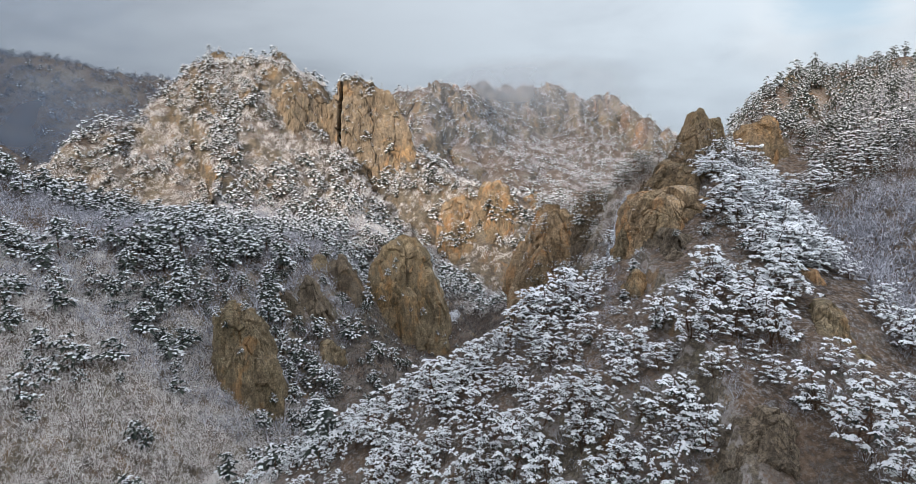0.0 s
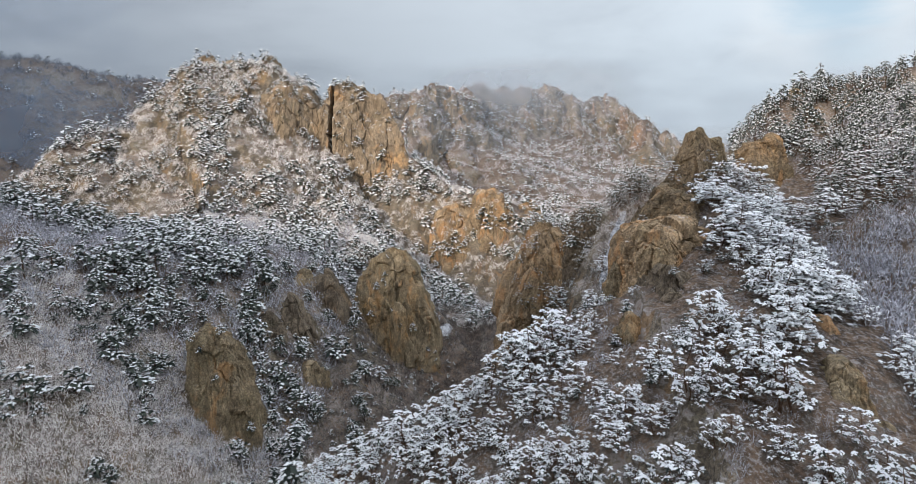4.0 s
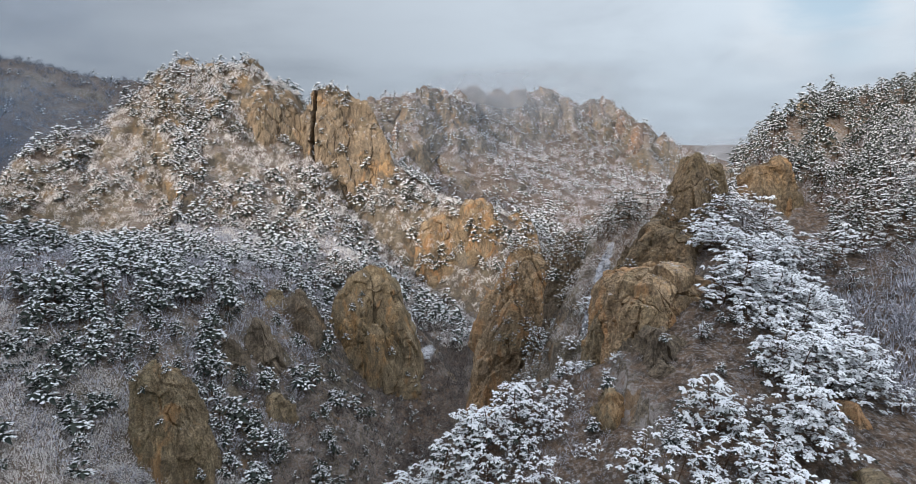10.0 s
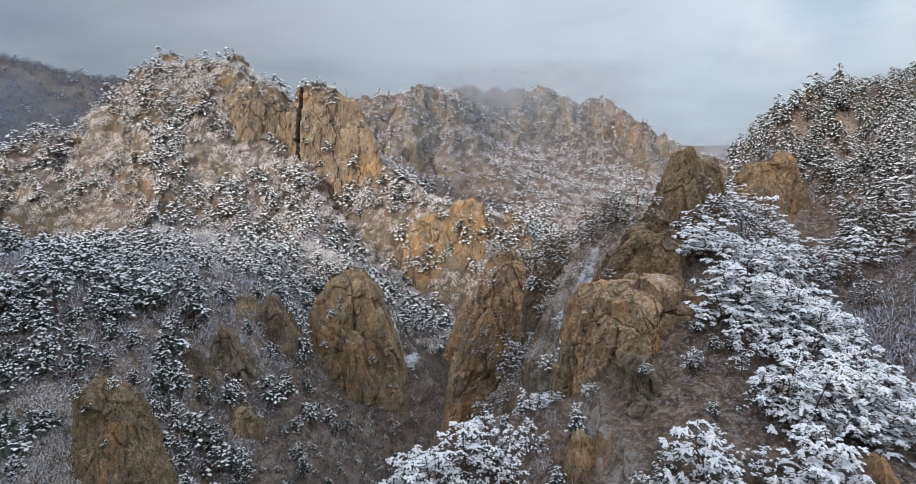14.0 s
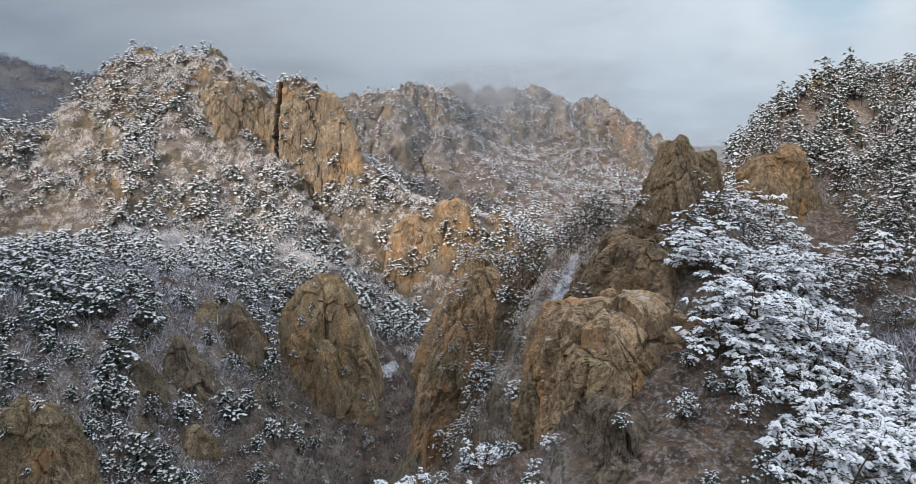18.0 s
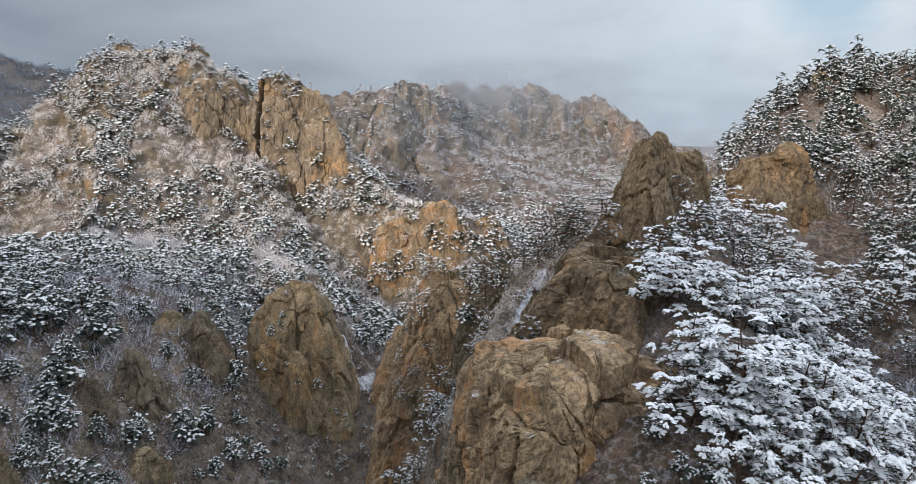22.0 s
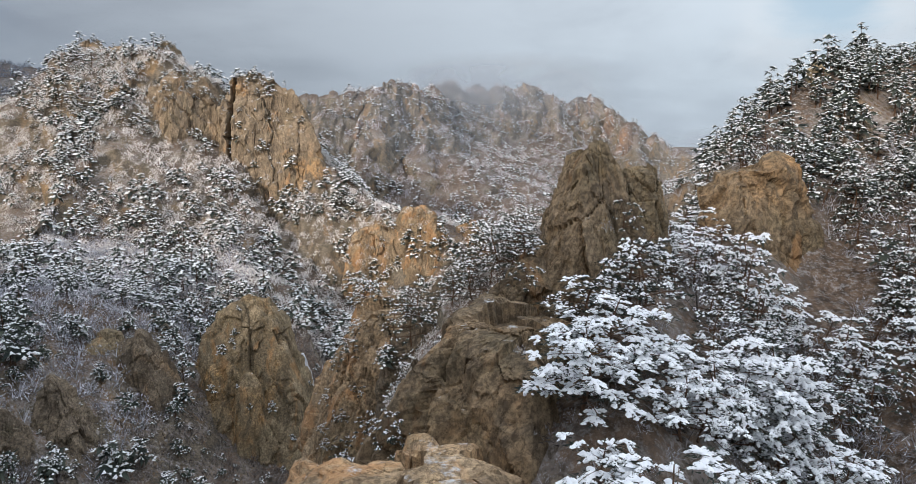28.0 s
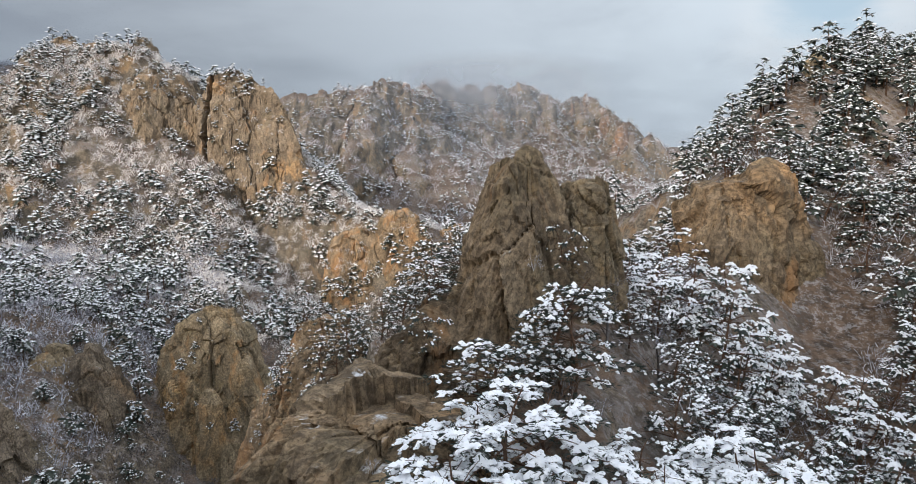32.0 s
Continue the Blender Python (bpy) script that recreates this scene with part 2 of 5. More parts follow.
PINK_RIME = make_simple("pinkish_rimed_twigs", (0.28, 0.25, 0.26), (0.72, 0.68, 0.70), 0.12, 0.85, 0.2, 0.02, True)
TWIG = make_simple("bare_twigs", (0.045, 0.036, 0.032), (0.24, 0.22, 0.215), 0.5, 0.9, 0.2, 0.02, True)


def make_haze_cloud(name, thick, color):
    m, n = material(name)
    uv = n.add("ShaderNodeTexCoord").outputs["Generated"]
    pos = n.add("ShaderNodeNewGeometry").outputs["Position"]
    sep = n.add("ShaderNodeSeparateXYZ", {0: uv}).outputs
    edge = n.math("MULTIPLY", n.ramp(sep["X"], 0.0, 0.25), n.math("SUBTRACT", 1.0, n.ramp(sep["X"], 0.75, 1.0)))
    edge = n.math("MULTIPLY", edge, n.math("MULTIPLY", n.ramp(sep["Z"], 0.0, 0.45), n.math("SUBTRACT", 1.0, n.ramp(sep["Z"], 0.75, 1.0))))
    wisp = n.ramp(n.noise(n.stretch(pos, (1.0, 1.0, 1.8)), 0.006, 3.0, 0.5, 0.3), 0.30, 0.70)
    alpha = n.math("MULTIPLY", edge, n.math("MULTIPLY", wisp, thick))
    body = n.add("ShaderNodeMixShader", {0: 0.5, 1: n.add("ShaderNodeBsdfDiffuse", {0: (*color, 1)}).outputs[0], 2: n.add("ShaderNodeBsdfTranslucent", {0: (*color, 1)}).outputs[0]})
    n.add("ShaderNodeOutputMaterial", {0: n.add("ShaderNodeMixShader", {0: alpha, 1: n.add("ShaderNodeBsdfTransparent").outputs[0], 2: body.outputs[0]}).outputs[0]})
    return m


# all but the low cloud: see-through sheets that add distance haze as colour
HAZE_SHEET = make_haze_cloud("haze_sheet", 0.12, (0.56, 0.66, 0.80))
# dark blue: haze and cloud shade of the western ridge put into the sheet
WEST_HAZE = make_haze_cloud("blue_grey_haze_sheet", 0.72, (0.22, 0.30, 0.42))
CLOUD = make_haze_cloud("low_cloud", 0.55, (0.44, 0.47, 0.52))
VEIL = make_haze_cloud("valley_haze", 0.85, (0.46, 0.50, 0.56))

# ---- numeric helpers ----
def lattice(ix, iy, iz, seed):
    h = (ix * 374761393 + iy * 668265263 + iz * 2147483647 + seed * 974634777) & 0xFFFFFFFF
    h = ((h ^ (h >> 13)) * 1274126177) & 0xFFFFFFFF
    h = ((h ^ (h >> 16)) * 2246822519) & 0xFFFFFFFF
    return ((h ^ (h >> 15)) & 0xFFFFFF) / float(0xFFFFFF)


def vnoise(p, seed=0):
    """Value noise in 0..1 at the points p (n, 3)."""
    i = np.floor(p).astype(np.int64)
    f = p - i
    f = f * f * f * (f * (f * 6 - 15) + 10)
    out = 0.0
    for dx in (0, 1):
        wx = f[:, 0] if dx else 1 - f[:, 0]
        for dy in (0, 1):
            wy = f[:, 1] if dy else 1 - f[:, 1]
            for dz in (0, 1):
                wz = f[:, 2] if dz else 1 - f[:, 2]
                out = out + wx * wy * wz * lattice(i[:, 0] + dx, i[:, 1] + dy, i[:, 2] + dz, seed)
    return out


def fbm(p, octaves=4, seed=0, gain=0.5):
    out, amp, total = 0.0, 1.0, 0.0
    for k in range(octaves):
        out, total = out + amp * vnoise(p * 2.03 ** k + 17.3 * k, seed + k), total + amp
        amp *= gain
    return out / total - 0.5


def ridged(p, octaves=4, seed=0, gain=0.5):
    out, amp, total = 0.0, 1.0, 0.0
    for k in range(octaves):
        out, total = out + amp * (1 - np.abs(2 * vnoise(p * 2.03 ** k + 9.1 * k, seed + k) - 1)), total + amp
        amp *= gain
    return out / total


def cells(p, seed=0):
    """Worley cells at the points p (n, 3): a random value for the nearest cell and the way to the next one."""
    i = np.floor(p).astype(np.int64)
    f = p - i
    one, two, val = np.full(len(p), 9.0), np.full(len(p), 9.0), np.zeros(len(p))
    for dx in (-1, 0, 1):
        for dy in (-1, 0, 1):
            for dz in (-1, 0, 1):
                a, b, c = i[:, 0] + dx, i[:, 1] + dy, i[:, 2] + dz
                d = (dx + lattice(a, b, c, seed) - f[:, 0]) ** 2 + (dy + lattice(a, b, c, seed + 1) - f[:, 1]) ** 2 + (dz + lattice(a, b, c, seed + 2) - f[:, 2]) ** 2
                near = d < one
                two = np.where(near, one, np.minimum(two, d))
                val = np.where(near, lattice(a, b, c, seed + 3), val)
                one = np.where(near, d, one)
    return val, np.sqrt(two) - np.sqrt(one)


def mesh_np(name, verts, tris, mats, index=None, smooth=True):
    me = bpy.data.meshes.new(name)
    verts, tris = np.asarray(verts, np.float32), np.asarray(tris, np.int32)
    k = tris.shape[1]
    me.vertices.add(len(verts))
    me.vertices.foreach_set("co", verts.ravel())
    me.loops.add(len(tris) * k)
    me.loops.foreach_set("vertex_index", tris.ravel())
    me.polygons.add(len(tris))
    me.polygons.foreach_set("loop_start", np.arange(0, len(tris) * k, k, dtype=np.int32))
    me.polygons.foreach_set("loop_total", np.full(len(tris), k, np.int32))
    for m in mats:
        me.materials.append(m)
    if index is not None:
        me.polygons.foreach_set("material_index", np.asarray(index, np.int32))
    me.polygons.foreach_set("use_smooth", np.full(len(tris), smooth, bool))
    me.update(calc_edges=True)
    me.validate()
    return me


# ---- the land ----
def crest(X, Y, line, soft=3.0):
    """Height of the nearest point of a crest line and the signed distance to it (positive on its right)."""
    best = np.full(X.shape, 1e9)
    zc, sd, par = np.zeros(X.shape), np.zeros(X.shape), np.zeros(X.shape)
    for k in range(len(line) - 1):
        (ax, ay, az), (bx, by, bz) = line[k], line[k + 1]
        ux, uy = bx - ax, by - ay
        s = np.clip(((X - ax) * ux + (Y - ay) * uy) / (ux * ux + uy * uy), 0, 1)
        dx, dy = X - ax - s * ux, Y - ay - s * uy
        d = np.hypot(dx, dy)
        hit = d < best
        best = np.where(hit, d, best)
        zc = np.where(hit, az + s * (bz - az), zc)
        sd = np.where(hit, np.where(ux * dy - uy * dx < 0, d, -d), sd)
        par = np.where(hit, k + s, par)
    return zc, sd, par


def fall(d, steps):
    """Drop after a way d down a flank: steps are (slope, width), the last without end."""
    out, at = np.zeros(d.shape), 0.0
    for slope, width in steps:
        out = out + slope * np.clip(d - at, 0, width)
        at += width
    return out


def ridge(X, Y, line, left, right, soft=2.5):
    zc, sd, _ = crest(X, Y, line)
    d = np.sqrt(sd * sd + soft * soft) - soft
    return zc - np.where(sd > 0, fall(d, right), fall(d, left))


FAR = 1e4
SPINE_LOW = [(12, -40, 10), (20, 10, 46), (29, 40, 69), (35, 58, 80), (35, 80, 87), (38, 94, 92.5)]
SPINE = [(38, 94, 92.5), (41, 106, 96.5), (47, 113, 96), (53, 119, 97.5), (60, 128, 103), (70, 141, 111.3), (88, 152, 114.8), (120, 165, 118.8), (170, 190, 126), (270, 230, 150)]
RIB_F = [(32, 86, 88), (24, 88, 85), (8, 84, 76.5), (-8, 78, 64), (-24, 70, 52), (-40, 55, 39)]
CUT_C = [(40, 136, 95), (31, 122, 87), (25, 110, 75), (16, 106, 54), (2, 106, 30), (-26, 114, 8)]
RIGHT = [(104, 128, 115), (112, 90, 110), (118, 40, 98), (122, -40, 80)]
RIB_B = [(62, 136, 104), (50, 147, 94), (38, 149, 86), (28, 148, 79), (20, 149, 70)]
SHELF = [(-128, 20, 70), (-118, 70, 74), (-110, 115, 77), (-97, 152, 75), (-68, 196, 67), (-60, 230, 62), (-66, 266, 60), (-84, 300, 64)]
RIB_A = [(-27, 244, 46), (-34, 258, 56), (-45, 282, 64), (-58, 318, 74), (-67, 344, 86)]
FILL = [(-62, 340, 86), (-52, 318, 73), (-44, 296, 60), (-36, 272, 50), (-30, 250, 42)]
RIB_S = [(-44, 150, 22), (-60, 162, 48), (-74, 172, 64)]
RIB_M = [(-30, 180, 14), (-46, 194, 42), (-64, 206, 64)]
MASSIF = [(-225, 285, 66), (-188, 336, 104), (-150, 376, 141), (-106, 374, 145), (-84, 372, 128), (-74, 378, 108)]
WALL = [(-74, 378, 108), (-64, 370, 122), (-51, 362, 116), (-31, 352, 101), (-11, 336, 83), (10, 322, 73), (34, 322, 67), (52, 336, 54)]
BACK = [(-200, 560, 120), (-120, 600, 128), (-75, 612, 134), (-50, 621, 144), (-16, 640, 148), (10, 720, 153), (70, 800, 158), (135, 884, 166), (180, 905, 147),
        (204, 926, 156), (255, 880, 119), (285, 850, 100), (318, 830, 80), (380, 820, 60)]
SPURS = [[(x, y, z - 6), (x + a, y - 34, z - 14), (x + 1.4 * a, y - 62, z - 42), (x + 2.0 * a, y - 130, z - 78)]
         for x, y, z, a in ((-70, 612, 138, -4), (-38, 622, 146, 4), (-6, 655, 149, 6), (34, 752, 154, 0), (72, 802, 157, -8), (112, 854, 162, -4), (142, 886, 165, 6), (204, 926, 156, -6), (248, 884, 122, 4))]
WEST = [(-640, 330, 160), (-520, 430, 172), (-420, 530, 178), (-333, 600, 163), (-260, 640, 152), (-190, 650, 142), (-120, 680, 130)]
GORGE = [(-60, -60, -8), (-45, 60, -2), (-32, 120, 3), (-28, 167, 4), (-14, 205, 10), (-4, 238, 20), (10, 284, 25), (50, 306, 34), (70, 420, 50), (40, 520, 62)]
EAST = [(420, -200, 120), (480, 200, 150), (560, 600, 120), (700, 1100, 140)]
# unseen ridge behind the view, raised only to shade near slopes and western ridge
SHADE_RIDGE = [(-900, 320, 420), (-590, 106, 410), (-520, 58, 300), (-470, 24, 228), (-250, -130, 232), (-150, -200, 253), (120, -390, 256)]
SOUTH = [(-700, -380, 180), (-300, -430, 190), (100, -420, 170), (600, -360, 180)]
NORTH = [(-900, 1250, 120), (-200, 1350, 90), (420, 1400, 74), (1100, 1300, 84)]


def land(X, Y):
    shape = X.shape
    p = np.stack([X.ravel(), Y.ravel(), np.zeros(X.size)], 1)
    away = np.clip((np.hypot(X - 30, Y - 90) - 60) / 300, 0, 1)
    wx = (fbm(p * 0.030, 4, 11).reshape(shape)) * (3 + 16 * away)
    wy = (fbm(p * 0.030, 4, 23).reshape(shape)) * (3 + 16 * away)
    A, B = X + wx, Y + wy
    zc, sd, _ = crest(A, B, GORGE)
    d = np.abs(sd)
    z = zc + fall(np.maximum(d - 3, 0), [(0.55, 30), (0.2, 100), (0.02, 400), (0.0, FAR)])
    z = np.minimum(z, 52 + 0 * z)
    flank = [(0.35, 10), (0.62, 22), (0.80, FAR)]
    zc, sd, _ = crest(A, B, CUT_C)
    gully = zc + np.where(sd > 0, -4.0 * np.abs(sd), 1.5 * np.maximum(np.abs(sd) - 1.5, 0))
    rise = 0.34 * np.clip(-crest(A, B, SHELF)[1], 0, 44) * np.clip((225 - B) / 50, 0, 1)
    parts = [
        np.minimum(np.maximum(ridge(A, B, SPINE_LOW, [(0.50, 16), (0.62, 40), (0.9, FAR)], [(0.95, 12), (0.75, FAR)], 2.0),
                              ridge(A, B, RIB_F, [(0.30, 20), (0.6, FAR)], [(1.5, FAR)], 2.0)), gully),
        ridge(A, B, CUT_C, [(0.0, 2), (2.2, FAR)], [(0.0, 2), (2.2, FAR)], 1.0),
        ridge(A, B, SPINE, [(1.7, 30), (0.95, FAR)], [(0.95, 12), (0.75, FAR)], 2.0),
        ridge(A, B, RIGHT, [(0.6, FAR)], [(0.50, 56), (1.0, 10), (2.0, FAR)], 4.0),
        ridge(A, B, RIB_B, [(2.4, FAR)], [(2.4, FAR)], 2.0),
        ridge(A, B, RIB_A, [(0.9, FAR)], [(1.3, FAR)], 3.0),
        ridge(A, B, FILL, [(0.55, FAR)], [(1.2, FAR)], 3.0),
        ridge(A, B, RIB_S, [(1.3, FAR)], [(1.3, FAR)], 3.0),
        ridge(A, B, RIB_M, [(1.2, FAR)], [(1.3, FAR)], 3.0),
        ridge(A, B, SHELF, [(0.0, 44), (0.1, 20), (0.55, FAR)], [(0.55, 10), (0.93, FAR)], 3.0) + rise,
        ridge(A, B, MASSIF, [(1.1, 30), (0.7, FAR)], [(1.05, 30), (0.74, 48), (0.32, 60), (0.55, FAR)], 4.0),
        ridge(A, B, WALL, [(1.1, 30), (0.7, FAR)], [(1.75, 34), (0.62, 26), (0.30, 60), (0.55, FAR)], 4.0),
        ridge(A, B, BACK, [(0.9, FAR)], [(1.7, 30), (0.34, 110), (0.12, FAR)], 4.0),
        *[ridge(A, B, line, [(1.5, 14), (0.9, FAR)], [(1.5, 14), (0.9, FAR)], 3.0) for line in SPURS],
        ridge(A, B, WEST, [(0.5, FAR)], [(0.60, FAR)], 8.0),
        ridge(A, B, EAST, [(0.4, FAR)], [(0.4, FAR)], 10.0),
        ridge(A, B, SHADE_RIDGE, [(1.15, FAR)], [(0.6, FAR)], 6.0),
        ridge(A, B, SOUTH, [(0.4, FAR)], [(0.4, FAR)], 10.0),
        ridge(A, B, NORTH, [(0.4, FAR)], [(0.4, FAR)], 10.0),
    ]
    for q in parts:
        z = np.where(np.abs(z - q) < 4, np.maximum(z, q) + (4 - np.abs(z - q)) ** 2 / 16.0, np.maximum(z, q))
    for line, amp in ((BACK, 24.0), (MASSIF, 8.0), (WEST, 5.0)):
        zc, sd, _ = crest(A, B, line)
        z = z + (ridged(p * 0.045, 4, 71).reshape(shape) - 0.55) * amp * np.clip(1 - np.abs(sd) / 60, 0, 1)
    z = z + fbm(p * 0.045, 5, 37).reshape(shape) * (3.0 + 14 * away) + fbm(p * 0.22, 4, 41).reshape(shape) * (1.6 + 2.5 * away)
    return z


def steps_of(lo, hi, dense_lo, dense_hi, fine, grow, most):
    """Grid lines: evenly fine between dense_lo and dense_hi, ever wider outside."""
    mid = list(np.arange(dense_lo, dense_hi, fine))
    up, s = [mid[-1]], fine
    while up[-1] < hi:
        s = min(s * grow, most)
        up.append(up[-1] + s)
    down, s = [mid[0]], fine
    while down[-1] > lo:
        s = min(s * grow, most)
        down.append(down[-1] - s)
    return np.array(down[:0:-1] + mid + up[1:])


XS = steps_of(-2400, 2400, -112, 92, 1.35, 1.027, 160)
YS = steps_of(-2400, 3600, 30, 250, 1.4, 1.011, 5.6)
YS = np.concatenate([steps_of(-2400, 0, -40, 28, 2.0, 1.2, 200)[:-1], YS[(YS > 32) & (YS < 960)], steps_of(960, 3600, 962, 980, 6.0, 1.15, 200)[8:]])
YS = np.unique(np.round(YS, 2))
GX, GY = np.meshgrid(XS, YS)
GZ = land(GX, GY)
P = np.stack([GX.ravel(), GY.ravel(), GZ.ravel()], 1)
gy, gx = np.gradient(GZ, YS, XS)
steep = np.clip((np.hypot(gx, gy).ravel() - 0.55) / 0.8, 0, 1)
nh = np.stack([-gx.ravel(), -gy.ravel()], 1) / (np.hypot(gx, gy).ravel()[:, None] + 1e-3)
size = np.clip(np.hypot(P[:, 0] - 30, P[:, 1] - 60) / 220, 0.35, 2.0)
q = P * np.array([0.10, 0.10, 0.022]) / size[:, None] ** 0.5
push = (ridged(q, 5, 51) - 0.55) * 7.0 * steep * size
rocky = np.flatnonzero((steep > 0.02) & (np.abs(P[:, 0]) < 340) & (P[:, 1] > 40) & (P[:, 1] < 960))
bent = P[rocky] + np.stack([fbm(P[rocky] * 0.16, 3, 55), fbm(P[rocky] * 0.16, 3, 56), fbm(P[rocky] * 0.16, 3, 57)], 1) * 4.0
for scale, tall in ((0.085, 4.2), (0.24, 1.5)):
    high, edge = cells(bent * np.array([scale, scale, scale * 0.5]) / size[rocky, None] ** 0.7, 58)
    push[rocky] += (high - 0.5 - 0.3 * np.clip(1 - edge / 0.1, 0, 1)) * tall * steep[rocky] * size[rocky]
P[:, 0] += nh[:, 0] * push
P[:, 1] += nh[:, 1] * push
nx, ny = len(XS), len(YS)
ii = (np.arange(ny - 1)[:, None] * nx + np.arange(nx - 1)[None, :]).ravel()
LAND_QUADS = np.stack([ii, ii + 1, ii + nx + 1, ii + nx], 1)
ground = new("ground", mesh_np("ground", P, LAND_QUADS, [GROUND]))
tagged(ground, "snow-dusted rocky mountainside with leaf litter and steep gullies", "mountain", kind="structure")
CAST_V, CAST_F = [P], [np.concatenate([LAND_QUADS[:, :3], LAND_QUADS[:, [0, 2, 3]]])]

# ---- rock towers and cliffs ----
def crag(name, label, at, half, top, foot, turn=0.0, taper=0.6, lean=(0.0, 0.0), blunt=2.0, rough=0.16, flute=0.10, seed=1, nu=130, nv=90, group="", mat=None, flakes=0, parent=None, cleft_x=None):
    """A standing mass of rock: a rounded block that narrows upwards, broken by ribs, clefts and ledges."""
    u = np.linspace(0, 2 * math.pi, nu, endpoint=False)
    south = 1.5 * math.pi - radians(turn)
    u = u + south - 0.5 * np.sin(u)
    v = np.linspace(0, 1, nv)
    U, V = np.meshgrid(u, v)
    cu, su = np.cos(U), np.sin(U)
    k = 1.0
    H = np.sin(V * math.pi / 2) ** 0.9
    r = np.clip(1 - H ** (blunt * 1.5), 0, 1) ** (taper * 0.8)
    dice = random.Random(seed * 7 + 3)
    planes = 5 + seed % 3
    facet = np.full(U.shape, 9.0)
    for q in range(planes):
        az = (q + dice.uniform(-0.35, 0.35)) * 2 * math.pi / planes
        slope = dice.uniform(0.10, 0.55) if blunt < 5 else dice.uniform(0.0, 0.3)
        reach = dice.uniform(0.78, 1.04) * (1 - slope * H ** dice.uniform(1.0, 2.2))
        cosine = np.cos(U - az - 0.25 * dice.uniform(-1, 1) * H)
        facet = np.minimum(facet, np.where(cosine > 0.2, reach / np.maximum(cosine, 0.2), 9.0))
    ledge = H * dice.uniform(4, 7) + 0.6 * np.sin(2 * U + seed) + 0.3 * np.sin(5 * U)
    r = r * np.minimum(facet, 1.15) * (1 + 0.025 * np.abs((ledge % 1.0) - 0.5))
    c, s = math.cos(radians(turn)), math.sin(radians(turn))
    lx, ly = half[0] * k * cu * r, half[1] * k * su * r
    z = foot + (top - foot) * H
    x = at[0] + c * lx - s * ly + lean[0] * H
    y = at[1] + s * lx + c * ly + lean[1] * H
    p = np.stack([x.ravel(), y.ravel(), z.ravel()], 1)
    w = (half[0] + half[1]) / 2
    out = np.stack([(c * cu - s * su).ravel(), (s * cu + c * su).ravel(), (0.35 * H).ravel()], 1)
    rr = np.minimum(r.ravel() * 2.2, 1)
    size = min(max(0.5 * w, 1.3), 6.0)
    bent = p + np.stack([fbm(p / size, 3, seed + 5), fbm(p / size, 3, seed + 6), fbm(p / size, 3, seed + 8)], 1) * 0.35 * size
    a = (ridged(p * np.array([1.5, 1.5, 0.35]) / w, 4, seed) - 0.6) * 0.8 * flute * w
    b = fbm(p * 1.1 / w, 5, seed + 31) * 1.5 * rough * w
    e = (ridged(p * np.array([0.42, 0.42, 0.2]), 5, seed + 61, 0.6) - 0.6) * 0.55 * min(1.0, w / 7)
    for scale, tall in ((1.0, 0.34), (0.36, 0.13), (0.15, 0.03)):
        high, edge = cells(bent * np.array([1.0, 1.0, 0.5]) / (size * scale), seed + 90)
        e = e + (high - 0.5 - 0.3 * np.clip(1 - edge / 0.06, 0, 1)) * tall * size
    p = p + out * ((a + b + e) * rr)[:, None]
    p[:, 2] += (fbm(p * 1.7 / w, 4, seed + 77) * 0.3 + (cells(bent * 1.3 / size, seed + 70)[0] - 0.5) * 0.22) * w * np.clip((H.ravel() - 0.6) / 0.4, 0, 1)
    if cleft_x is not None:
        p[:, 1] += 20 * np.clip(1.1 - np.abs(p[:, 0] - cleft_x - 0.8 * fbm(p * np.array([0, 0, 0.06]), 3, 4)) / 0.8, 0, 1)
    i = (np.arange(nv - 1)[:, None] * nu)
    j = np.arange(nu)[None, :]
    j2 = (j + 1) % nu
    quads = np.stack([(i + j).ravel(), (i + j2).ravel(), (i + nu + j2).ravel(), (i + nu + j).ravel()], 1)
    base = np.array([at[0], at[1], foot])
    ob = new(name, mesh_np(name, p - base, quads, [mat or ROCK], smooth=False))
    if parent is None:
        ob.location = base
        tagged(ob, label, "rock", group)
    else:
        ob.parent = parent
        ob.location = base - np.array(parent.location)
    for q in range(flakes):
        az = radians(190 + 160 * (q + dice.uniform(0.1, 0.9)) / flakes)
        size = dice.uniform(0.26, 0.42)
        out_x, out_y = half[0] * (0.96 - size) * math.cos(az), half[1] * (0.96 - size) * math.sin(az)
        crag("rock_flake", "", (at[0] + c * out_x - s * out_y + 0.5 * lean[0], at[1] + s * out_x + c * out_y + 0.5 * lean[1]), (half[0] * size, half[1] * size * 1.1), foot + (top - foot) * dice.uniform(0.5, 0.86), foot,
             dice.uniform(0, 90), 0.45, (0.1 * lean[0], 0.1 * lean[1]), 3.4, rough, flute, seed + 200 + q, 52, 38, mat=mat, parent=ob)
    CAST_V.append(p)
    CAST_F.append(np.concatenate([quads[:, :3], quads[:, [0, 2, 3]]]))
    return ob


TAN = "tan weathered rock tower with fissures, rising from the wooded slope"
